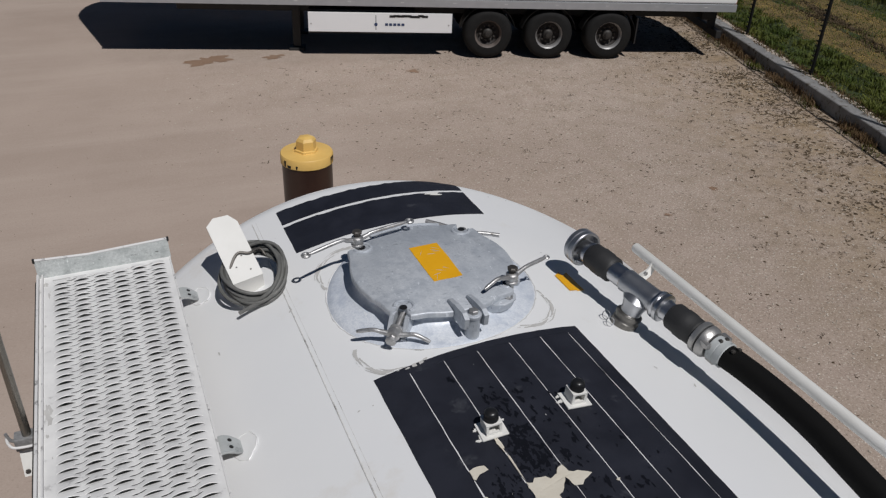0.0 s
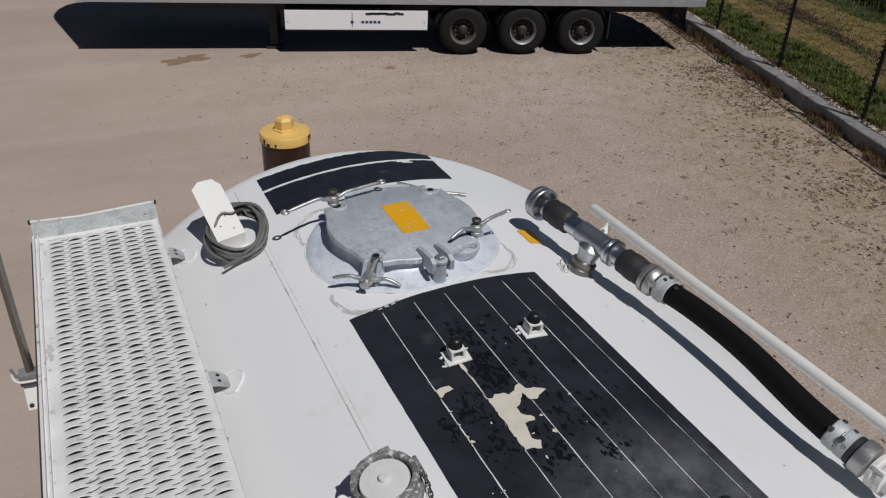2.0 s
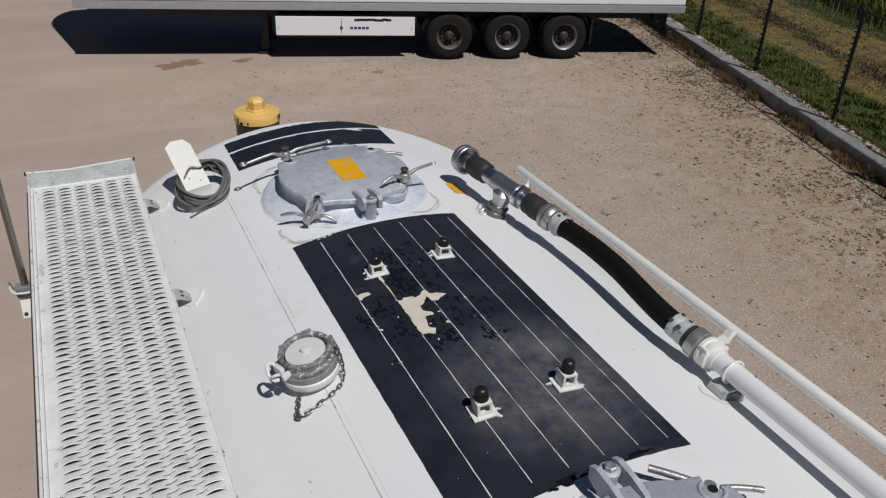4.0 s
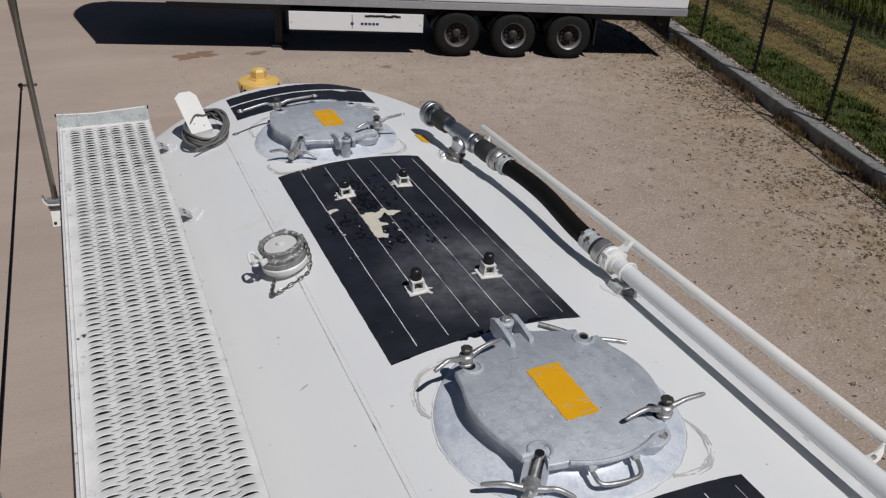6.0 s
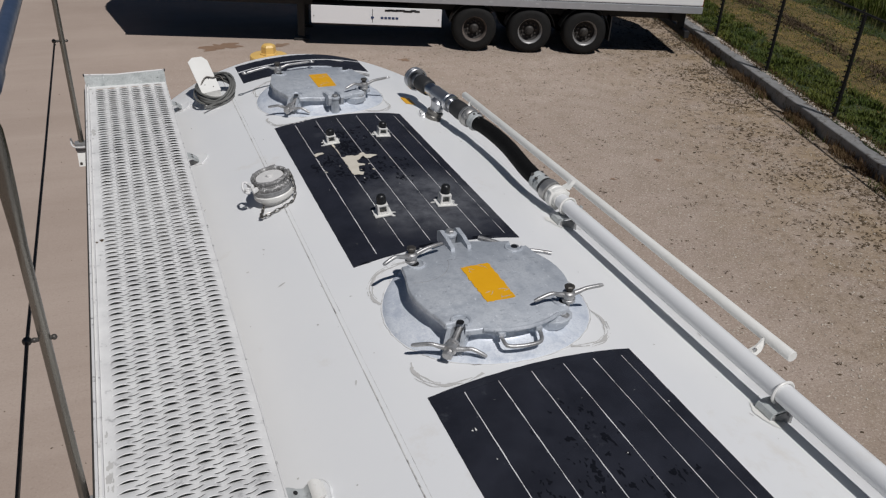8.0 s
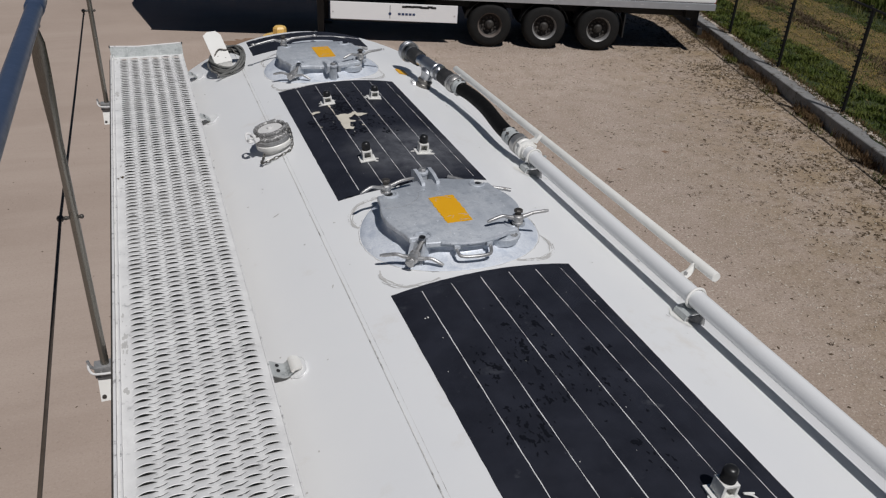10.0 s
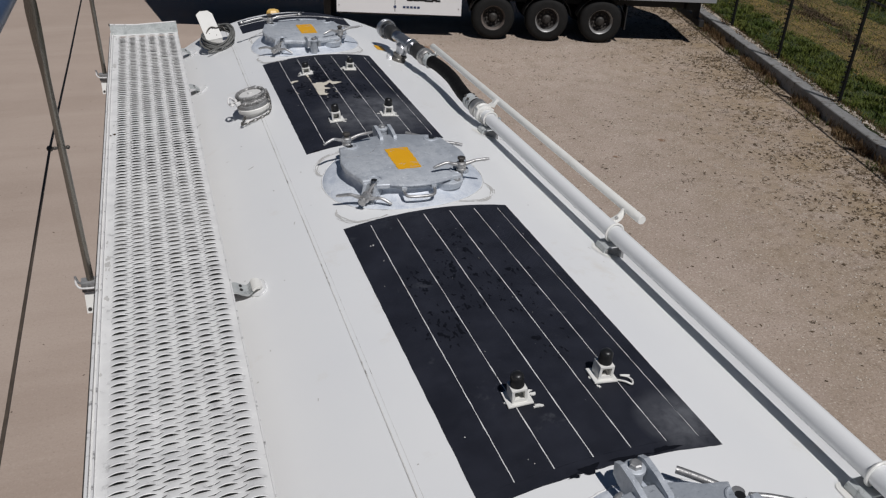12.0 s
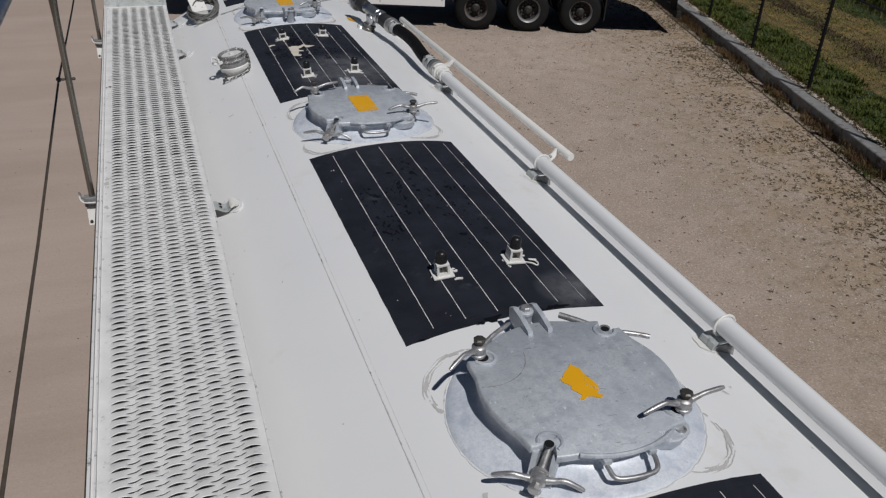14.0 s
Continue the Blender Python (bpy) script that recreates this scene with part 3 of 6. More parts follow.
def anti_slip(y0, y1, cuts, label, seed):
    s = thing("anti_slip_sheet", (0, 0, 0), label, "anti-slip sheet", "black anti-slip sheets")
    for i, (a, b) in enumerate(zip(cuts, cuts[1:])):
        bm = bmesh.new()
        sheet(bm, a + 0.0015, b - 0.0015, y0 + 0.036, y1 - 0.028, 0.0004, 0.0004, seed=seed + i)
        part("strip", bm, MAT, s)
    for ya, yb, ja, jb in ((y1 - 0.0275, y1, 0.0003, 0.0007), (y0, y0 + 0.0355, 0.0014, 0.0003)):
        bm = bmesh.new()
        sheet(bm, cuts[0] + 0.0015, cuts[-1] - 0.0015, ya, yb, ja, jb, seed=seed + 9)
        part("end_band", bm, MAT, s)
    return s


CUTS = (-0.304, -0.211, -0.114, -0.016, 0.082, 0.178, 0.271, 0.317)
sheet_mid = anti_slip(-1.297, 0.008, (-0.304, -0.212, -0.115, -0.018, 0.079, 0.176, 0.268, 0.311), "black anti-slip sheet in strips, torn and stained", 10)
sheet_rear = anti_slip(-3.30, -1.985, CUTS, "black anti-slip sheet in long strips between two hatches", 30)
anti_slip(-5.3, -4.0, CUTS, "black anti-slip sheet in long strips behind a hatch", 50)
front = thing("anti_slip_sheet", (0, 0, 0), "black anti-slip sheet in two cross strips at the front", "anti-slip sheet", "black anti-slip sheets")
for y0, y1, x0, x1, sd in ((0.722, 0.905, -0.327, 0.372, 71), (0.922, 1.020, -0.327, 0.374, 72)):
    bm = bmesh.new()
    sheet(bm, x0, x1, y0, y1, 0.001, 0.003, seed=sd, skew=0.03)
    part("strip", bm, MAT, front)
bm = bmesh.new()
on_deck(bm, blotch(0.24, 0.90, 0.032, 0.012, 5), 0.0032)
part("torn_spot", bm, WHITE2, front, "white spot where the sheet is torn")

# torn places, with the primer bare, and dark bitumen stains
TORN = [(-0.117, -0.473), (-0.103, -0.481), (-0.094, -0.471), (-0.070, -0.477), (-0.062, -0.488), (-0.043, -0.481), (-0.032, -0.466), (-0.019, -0.463),
        (-0.015, -0.485), (0.012, -0.496), (0.031, -0.509), (0.004, -0.521), (-0.006, -0.531), (-0.024, -0.526), (-0.031, -0.497), (-0.049, -0.523),
        (-0.068, -0.535), (-0.069, -0.557), (-0.046, -0.583), (-0.050, -0.592), (-0.075, -0.590), (-0.082, -0.622), (-0.085, -0.640), (-0.070, -0.652),
        (-0.081, -0.676), (-0.102, -0.664), (-0.117, -0.662)]


def ragged(pts, seed, amp=0.004):
    """Break up an outline with small nicks."""
    r = random.Random(seed)
    out = []
    for (x0, y0), (x1, y1) in zip(pts, pts[1:] + pts[:1]):
        n_ = max(1, int(math.hypot(x1 - x0, y1 - y0) / 0.008))
        for k in range(n_):
            f = k / n_
            out.append((x0 + (x1 - x0) * f + r.uniform(-amp, amp) * (k > 0), y0 + (y1 - y0) * f + r.uniform(-amp, amp) * (k > 0)))
    return out


bm = bmesh.new()
on_deck(bm, ragged(TORN, 4, 0.0021), 0.0050)
part("torn_patch", bm, CREAM, sheet_mid, "cream patch where the sheet is torn away")
bm = bmesh.new()
on_deck(bm, ragged([(-0.214, -0.388), (-0.200, -0.384), (-0.177, -0.389), (-0.173, -0.404), (-0.196, -0.407), (-0.210, -0.418), (-0.214, -0.413)], 5, 0.0014), 0.0050)
part("torn_patch", bm, CREAM, sheet_mid)
bm = bmesh.new()
for cx, cy, rx, ry, sd in ((-0.211, -0.471, 0.0032, 0.0022, 61), (-0.117, -0.345, 0.0045, 0.030, 7), (-0.115, -0.42, 0.0018, 0.05, 8), (-0.212, -0.519, 0.002, 0.004, 9), (-0.212, -0.562, 0.003, 0.004, 10), (-0.209, -0.581, 0.005, 0.005, 11), (-0.026, -0.642, 0.0055, 0.007, 12), (-0.028, -0.584, 0.004, 0.004, 13), (-0.075, -0.627, 0.004, 0.0022, 14), (0.075, -0.547, 0.005, 0.003, 15), (0.058, -0.647, 0.0014, 0.0018, 16)):
    on_deck(bm, blotch(cx, cy, rx, ry, sd, 16, 0.4), 0.0046 + 0.00002 * sd)
part("torn_flecks", bm, CREAM, sheet_mid, "small pale flecks in the sheet", kind="stuff")


def stains(owner, groups, seed):
    """Patches of many small glossy chips: (x, y, spread across, spread along, number)."""
    r = random.Random(seed)
    bm = bmesh.new()
    k = 0
    for gx, gy, sx, sy, count in groups:
        for _ in range(count):
            x, y = r.gauss(gx, sx), r.gauss(gy, sy)
            s = r.choice((0.0014, 0.0018, 0.0024, 0.003, 0.004, 0.006, 0.008))
            w, h = s * r.uniform(0.5, 1.1), s * r.uniform(0.8, 1.9)
            k += 1
            if not -0.29 < x < 0.31 or min(abs(x - c_) for c_ in CUTS) < w * 1.5 + 0.002:
                continue
            on_deck(bm, blotch(x, y, w, h, seed * 1000 + k, 11, 0.75), 0.0017 + 0.0000016 * k)
    part("stains", bm, MATWET, owner, "scattered black spots", kind="stuff")


stains(sheet_mid, ((-0.066, -0.40, 0.030, 0.045, 170), (-0.02, -0.43, 0.02, 0.03, 40), (-0.16, -0.50, 0.028, 0.05, 70), (-0.16, -0.63, 0.035, 0.04, 60), (-0.235, -0.50, 0.012, 0.03, 25),
                   (0.03, -0.62, 0.04, 0.05, 40), (-0.06, -0.69, 0.03, 0.03, 45), (0.07, -0.74, 0.02, 0.025, 45), (-0.05, -0.21, 0.03, 0.05, 45), (0.02, -0.30, 0.06, 0.08, 50), (0.13, -0.52, 0.06, 0.08, 25)), 3)
stains(sheet_rear, ((-0.07, -2.42, 0.035, 0.06, 42), (-0.16, -2.42, 0.025, 0.05, 33), (0.03, -2.50, 0.05, 0.06, 48), (-0.10, -2.60, 0.04, 0.03, 36), (-0.22, -2.62, 0.02, 0.05, 27), (-0.16, -2.70, 0.04, 0.03, 33),
                    (0.12, -2.62, 0.04, 0.06, 27), (0.02, -2.22, 0.05, 0.06, 42), (0.17, -2.48, 0.03, 0.05, 15), (0.10, -2.85, 0.05, 0.06, 21)), 4)


def specks(owner, box_, count, seed):
    r = random.Random(seed)
    bm = bmesh.new()
    for k in range(count):
        x, y, s = r.uniform(box_[0], box_[1]), r.uniform(box_[2], box_[3]), r.choice((0.0007, 0.0008, 0.001, 0.0012, 0.002))
        on_deck(bm, blotch(x, y, s, s * r.uniform(0.8, 2.2), seed * 50 + k, 8, 0.5), 0.0031 + 0.000003 * k)
    part("paint_specks", bm, WHITE2, owner, "tiny white paint specks", kind="stuff")


specks(sheet_mid, (-0.29, 0.31, -1.24, -0.04), 16, 7)
specks(sheet_rear, (-0.29, 0.31, -3.26, -2.03), 22, 8)
for owner, dusty in ((sheet_mid, dusty_sheet((0.10, -0.97, 3.78), 0.33)), (sheet_rear, dusty_sheet((0.262, -3.205, 3.76), 0.13))):
    for piece in owner.children:
        if piece.data.materials[0] == MAT:
            piece.data.materials[0] = dusty
for owner, y0 in ((sheet_mid, -1.297), (sheet_rear, -3.30)):
    bm = bmesh.new()
    for k, (cx, dy, rx, ry) in enumerate(((-0.045, 0.004, 0.030, 0.010), (-0.085, -0.004, 0.014, 0.005), (0.06, 0.006, 0.045, 0.006), (0.16, 0.010, 0.030, 0.008), (-0.26, -0.002, 0.012, 0.004))):
        on_deck(bm, blotch(cx, y0 + dy, rx, ry, 500 + k, 22, 0.5), 0.0042 + 0.0003 * k)
    part("torn_flaps", bm, MATWET, owner, "torn black flaps along the end of the sheet", kind="stuff")


# ---- hatches ----
def ring_outline(radius, notches, n=144):
    """Outline of a cast lid: round, scalloped between the clamps, with a notch for each stud."""
    out = []
    for k in range(n):
        t = 2 * math.pi * k / n
        r = radius
        for a, w, depth in notches:
            d = abs((math.degrees(t) - a + 180) % 360 - 180)
            if d < w:
                r -= depth * (0.5 + 0.5 * math.cos(math.pi * d / w)) if depth < 0 else depth * (1 if d < w * 0.55 else (w - d) / (w * 0.45))
        out.append((r * math.cos(t), r * math.sin(t)))
    return out


def polar(r, a, z):
    return Vector((r * math.cos(radians(a)), r * math.sin(radians(a)), z))


def wing_nut(parent, at, spread, droop, dark, out=Vector((0, 0, 1)), lengths=(0.105, 0.105), kink=0.012):
    """A clamp nut with two bent bars; at: its centre; spread: degrees in plan of the first bar."""
    at = Vector(at)
    bm = bmesh.new()
    lathe(bm, [(0.010, -0.022), (0.0185, -0.021), (0.0195, -0.014), (0.0165, -0.012), (0.0185, -0.009), (0.0185, 0.008), (0.0145, 0.012), (0.008, 0.013)], 20, at, out)
    nut = part("nut", bm, CAST, parent, smooth=True)
    bm = bmesh.new()
    lathe(bm, [(0.0105, 0.008), (0.0105, 0.022), (0.0155, 0.023), (0.016, 0.029), (0.012, 0.032), (0.004, 0.0325)], 8, at, out)
    part("knob", bm, dark, nut, "dark bolt head")
    for k, ln in enumerate(lengths):
        if not ln:
            continue
        d = polar(1, spread + 180 * k, 0)
        bm = bmesh.new()
        pts = [at + d * 0.012, at + d * 0.035 + Vector((0, 0, kink * 0.5)), at + d * 0.06 + Vector((0, 0, kink)), at + d * ln + Vector((0, 0, kink - droop[k]))]
        tube(bm, smooth_path(pts, 5), lambda t: 0.0088 - 0.0026 * min(t * 2, 1) if t < 0.97 else 0.0042, 10)
        if ln > 0.13:
            big = 0.011 if ln > 0.15 else 0.0075
            end = pts[-1] + d * big * 0.75
            tube(bm, [end + Vector((big * math.cos(q), big * math.sin(q), 0)) for q in [2 * math.pi * i / 12 for i in range(12)]], big * 0.42, 6, closed=True)
        part("wing_bar", bm, CAST, nut, "bent clamp bar", smooth=True)


def hatch(cx, cy, hinge, handle, clamps, label, sticker_seed=0):
    """clamps: angle, state, heading of the bars in plan, the two bars' lengths."""
    h = thing("manhole_hatch", (cx, cy, Z_TOP), label, "manhole hatch", "tank hatches")
    sk = lambda x: deck(x + cx) - Z_TOP
    # flared neck welded to the curved skin
    bm = bmesh.new()
    loops = []
    for f, rr in ((0, 0.319), (0.05, 0.312), (0.10, 0.297), (0.16, 0.277), (0.23, 0.258), (0.31, 0.244), (0.42, 0.234), (0.62, 0.228), (1.0, 0.226)):
        lp = []
        for k in range(72):
            p = polar(rr, k * 5, 0)
            lp.append((p.x, p.y, sk(p.x) * (1 - f) + 0.045 * f - 0.002 * (f == 0)))
        loops.append(lp)
    loops.append([(x * 0.93, y * 0.93, z) for x, y, z in loops[-1]])
    rings(bm, loops, cap=False)
    part("neck", bm, NECK, h, "flared galvanised neck", smooth=True)
    bm = bmesh.new()
    rb_ = random.Random(int(cy * 50))
    tube(bm, [(polar(0.319 + q, k * 2.5, 0).x, polar(0.319 + q, k * 2.5, 0).y, sk(polar(0.319, k * 2.5, 0).x) - 0.001) for k, q in [(k, rb_.uniform(-0.0016, 0.0016)) for k in range(144)]], 0.0024, 6, closed=True)
    part("weld_bead", bm, BEAD, h, smooth=True)
    # lid, with a lobe and a notch at each clamp
    notches = []
    for a, *_ in clamps:
        notches += [(a % 360, 20, -0.029), (a % 360, 5.5, 0.036)]
    notches += [((hinge + 180 + 28) % 360, 14, 0.006)]
    notches += [(180, 26, 0.004)]
    outline = ring_outline(0.249, notches)
    bm = bmesh.new()
    lps = [[(x * s, y * s, z) for x, y in outline] for s, z in ((0.86, 0.043), (0.985, 0.043), (1.0, 0.046), (1.0, 0.056), (0.994, 0.0605), (0.982, 0.0625))]
    rings(bm, lps)
    lid = part("lid", bm, STEEL, h, "grey galvanised cast lid", smooth=True)
    for a, state, *_ in clamps:
        bm = bmesh.new()
        c = polar(0.234, a, 0.0625)
        pts = [c + Vector((0.027 * math.cos(t), 0.027 * math.sin(t), 0)) for t in [radians(a + 55 + 250 * k / 16) for k in range(17)]]
        tube(bm, pts, 0.005, 8)
        part("stud_boss", bm, STEEL, lid, smooth=True)
        # black disc on the lid stands for the shade inside the open stud slot
        bm = bmesh.new()
        hole = 0.0165 if state == "shut" else 0.0115
        lathe(bm, [(hole, 0.0622), (hole - 0.0005, 0.0636), (0.004, 0.0637)], 16, c - Vector((0, 0, 0.0625)) + polar(0.006, a, 0))
        part("stud_hole", bm, BLACK, lid, "black disc for the shade inside an open slot")
    # rim stiffener opposite the hinge
    bm = bmesh.new()
    pts = [polar(0.252, hinge + 180 - 28 + 56 * k / 14, 0.060) for k in range(15)]
    tube(bm, pts, 0.006, 8)
    part("rim_bead", bm, STEEL, lid, smooth=True)
    # hinge: two ears and a barrel with its bolt
    hd = Matrix.Rotation(radians(hinge - 90), 4, "Z")
    for sx in (-1, 1):
        bm = bmesh.new()
        lp = [[(sx * 0.029 + w, y, z) for y, z in ((0.192, 0.060), (0.200, 0.074), (0.245, 0.084), (0.295, 0.088), (0.315, 0.078), (0.312, 0.045), (0.285, 0.035), (0.24, 0.040), (0.18, 0.055))] for w in (-0.0068, 0.0068)]
        rings(bm, [[hd @ Vector(p) for p in l_] for l_ in lp])
        part("hinge_ear", bm, STEEL, lid)
    bm = bmesh.new()
    lathe(bm, [(0.018, -0.01), (0.0205, 0.0), (0.0205, 0.066), (0.0235, 0.068), (0.0235, 0.076), (0.021, 0.078)], 20, hd @ Vector((0, 0.29, 0.0)))
    hinge_ob = part("hinge_barrel", bm, STEEL, h, smooth=True)
    bm = bmesh.new()
    lathe(bm, [(0.0135, 0.076), (0.0145, 0.078), (0.0145, 0.087), (0.011, 0.089)], 6, hd @ Vector((0, 0.29, 0.0)))
    part("bolt", bm, CAST, hinge_ob)
    # lifting handle
    if handle is not None:
        hh = Matrix.Rotation(radians(handle + 90), 4, "Z")
        bm = bmesh.new()
        pts = [hh @ Vector(p) for p in ((-0.056, -0.235, 0.044), (-0.058, -0.262, 0.042), (-0.047, -0.292, 0.036), (0.036, -0.296, 0.036), (0.056, -0.268, 0.042), (0.056, -0.235, 0.044))]
        tube(bm, smooth_path(pts, 5), 0.0058, 10)
        rod = part("lifting_handle", bm, CAST, lid, "bright bent rod handle", smooth=True)
        for hx in (-0.056, 0.056):
            bm = bmesh.new()
            box(bm, hx, -0.240, 0.049, 0.020, 0.034, 0.014, 0.003, hh)
            part("foot", bm, STEEL, rod)
    # lug on the neck beside a clamp
    bm = bmesh.new()
    lugm = Matrix.Rotation(radians(clamps[1][0] - 11), 4, "Z")
    plate = [(0.222, -0.062), (0.250, -0.052), (0.270, -0.034), (0.279, -0.010), (0.280, 0.014), (0.271, 0.032), (0.252, 0.044), (0.222, 0.050)]
    rings(bm, [[lugm @ Vector((u_ * f_, w_, z_)) for u_, w_ in plate] for f_, z_ in ((0.97, 0.014), (0.985, 0.030), (1.0, 0.037), (1.0, 0.0425), (0.993, 0.044))])
    lug = part("lug", bm, STEEL, h, "galvanised lug plate with a bolt", smooth=True)
    bm = bmesh.new()
    lathe(bm, [(0.0125, 0.0), (0.0125, 0.0045), (0.009, 0.0055), (0.0085, 0.002), (0.002, 0.0025)], 16, lugm @ Vector((0.262, 0.004, 0.0435)))
    part("bolt", bm, CAST, lug, smooth=True)
    # clamps
    for a, state, head, ln in clamps:
        if state == "shut":
            bm = bmesh.new()
            tube(bm, [polar(0.250, a, 0.0), polar(0.250, a, 0.098)], 0.0078, 10)
            cl = part("stud", bm, CAST, h, smooth=True)
            wing_nut(cl, polar(0.250, a, 0.088), head + 180, (0.016, -0.002), DARKWIRE, lengths=ln)
        elif state == "out":
            bm = bmesh.new()
            tube(bm, [polar(0.228, a, 0.046), polar(0.325, a, 0.012)], 0.0085, 10)
            cl = part("stud", bm, CAST, h, smooth=True)
            bm = bmesh.new()
            lathe(bm, [(0.006, -0.02), (0.013, -0.018), (0.013, 0.018), (0.006, 0.02)], 12, polar(0.228, a, 0.046), polar(1, a + 90, 0))
            part("pin", bm, CAST, cl, smooth=True)
            wing_nut(cl, polar(0.308, a, 0.018), head + 180, (0.012, 0.018), CAST, out=polar(1, a, -0.25).normalized(), lengths=ln, kink=0.006)
            bm = bmesh.new()
            for sx in (-1, 1):
                lpc = [[(u_, sx * 0.022 + w_, z_) for u_, z_ in ((0.225, 0.034), (0.25, 0.052), (0.268, 0.052), (0.298, -0.004), (0.292, -0.020), (0.23, -0.01))] for w_ in (-0.0065, 0.0065)]
                mrot = Matrix.Rotation(radians(a), 4, "Z")
                rings(bm, [[mrot @ Vector(p_) for p_ in q_] for q_ in lpc])
            part("clevis", bm, STEEL, h)
        elif state == "down":
            bm = bmesh.new()
            tube(bm, smooth_path([polar(0.280, a - 4, 0.034), polar(0.300, a - 10, 0.033), polar(0.322, a - 16, 0.030), polar(0.334, a - 19, 0.028)], 4), 0.0072, 10)
            cl = part("stud", bm, CAST, h, "swung-down clamp bar", smooth=True)
            bm = bmesh.new()
            tube(bm, smooth_path([polar(0.268, a + 6, 0.040), polar(0.276, a + 14, 0.043), polar(0.288, a + 22, 0.045), polar(0.298, a + 27, 0.046)], 4), 0.0090, 10)
            lathe(bm, [(0.014, -0.012), (0.016, 0.0), (0.014, 0.012)], 14, polar(0.262, a + 1, 0.040))
            part("nut", bm, CAST, cl, smooth=True)
    # sticker
    bm = bmesh.new()
    if sticker_seed:
        slab(bm, ragged([(-0.043, 0.014), (-0.031, 0.016), (-0.020, 0.031), (-0.004, 0.044), (0.010, 0.060), (0.026, 0.034), (0.027, 0.010), (0.034, -0.012), (0.037, -0.034), (0.033, -0.049), (0.022, -0.057), (0.034, -0.070),
                         (0.020, -0.077), (0.008, -0.067), (-0.004, -0.063), (-0.020, -0.071), (-0.030, -0.066), (-0.016, -0.056), (-0.024, -0.040), (-0.032, -0.028), (-0.026, -0.016), (-0.038, -0.002)], sticker_seed, 0.0022), 0.063, 0.0641)
    else:
        slab(bm, ragged([(-0.046, -0.10), (-0.02, -0.099), (0.02, -0.1005), (0.046, -0.098), (0.049, 0.02), (0.048, 0.102), (0.0, 0.101), (-0.046, 0.10), (-0.047, 0.0)], int(cy * 30), 0.0006 if cy > 0 else 0.0022), 0.063, 0.0641)
    lab = "half-scraped orange-yellow sticker" if sticker_seed else "orange-yellow rectangular sticker"
    st = part("sticker", bm, ORANGE, lid, lab)
    st.location = (0.015, 0.011, 0) if cy > 0 else (0.0, 0.0, 0) if sticker_seed else (-0.004, -0.008, 0)
    bm = bmesh.new()
    rk_ = random.Random(int(cy * 77))
    for k in range(6 if sticker_seed else 11):
        x, y, a_, ln_ = rk_.uniform(-0.03, 0.04), rk_.choice((-1, -1, 1)) * rk_.uniform(0.04, 0.09), rk_.uniform(0, 3.1), rk_.uniform(0.006, 0.02)
        if sticker_seed:
            x, y = 0.018 + rk_.uniform(-0.018, 0.02), rk_.uniform(-0.06, 0.03)
        dx, dy = math.cos(a_) * ln_, math.sin(a_) * ln_
        slab(bm, [(x - dx - dy * 0.08, y - dy + dx * 0.08), (x, y - 0.0012), (x + dx, y + dy), (x + dx * 0.3, y + dy * 0.3 + 0.0016)], 0.0642, 0.0646)
    part("scratches", bm, STEEL, st, "pale scratches in the sticker", kind="stuff")
    # long arc scratched into the lid by a swung clamp
    if cy < 0:
        bm = bmesh.new()
        c_ = polar(0.250, clamps[0][0], 0)
        tube(bm, [(c_.x + 0.118 * math.cos(t), c_.y + 0.118 * math.sin(t), 0.0624) for t in [radians(-108 + 100 * k / 20) for k in range(21)]], 0.0011 if sticker_seed else 0.0006, 5)
        part("scratch_arc", bm, GRIME, lid, "dark curved scratch")
    # smeared sealant arcs on the paint
    bm = bmesh.new()
    rs_ = random.Random(int(cy * 100))
    for a, state, *_ in clamps:
        if state == "down":
            continue
        c_, rad = (polar(0.25, a, 0), 0.128) if state == "shut" else (polar(0.30, a, 0), 0.111)
        for lane, w, most in ((0.0, 0.0052, 72), (-0.008, 0.0020, 55), (0.008, 0.0016, 40)):
            a_, prev, ph = a - most + rs_.uniform(-8, 8), None, rs_.uniform(0, 6)
            while a_ < a + most:
                q = c_ + polar(rad + lane + 0.0012 * math.sin(a_ * 0.21 + ph) + rs_.uniform(-0.0005, 0.0005), a_, 0)
                ww = w * max(0.0, 0.62 + 0.45 * math.sin(a_ * 0.11 + ph) + rs_.uniform(-0.25, 0.25))
                n_ = polar(ww, a_, 0)
                pair = None
                if ww > 0.0003 and q.length > 0.320:
                    pair = [bm.verts.new((p_.x, p_.y, deck(p_.x + cx, 0.0012 + 0.0001 * most / 40) - Z_TOP)) for p_ in (q - n_, q + n_)]
                    if prev:
                        bm.faces.new((prev[0], prev[1], pair[1], pair[0]))
                prev = pair
                a_ += 2.2
    bmesh.ops.delete(bm, geom=[v for v in bm.verts if not v.link_faces], context="VERTS")
    part("sealant_smear", bm, SCUFF, h, "grey rubbed arcs on the paint", kind="stuff")
    return h


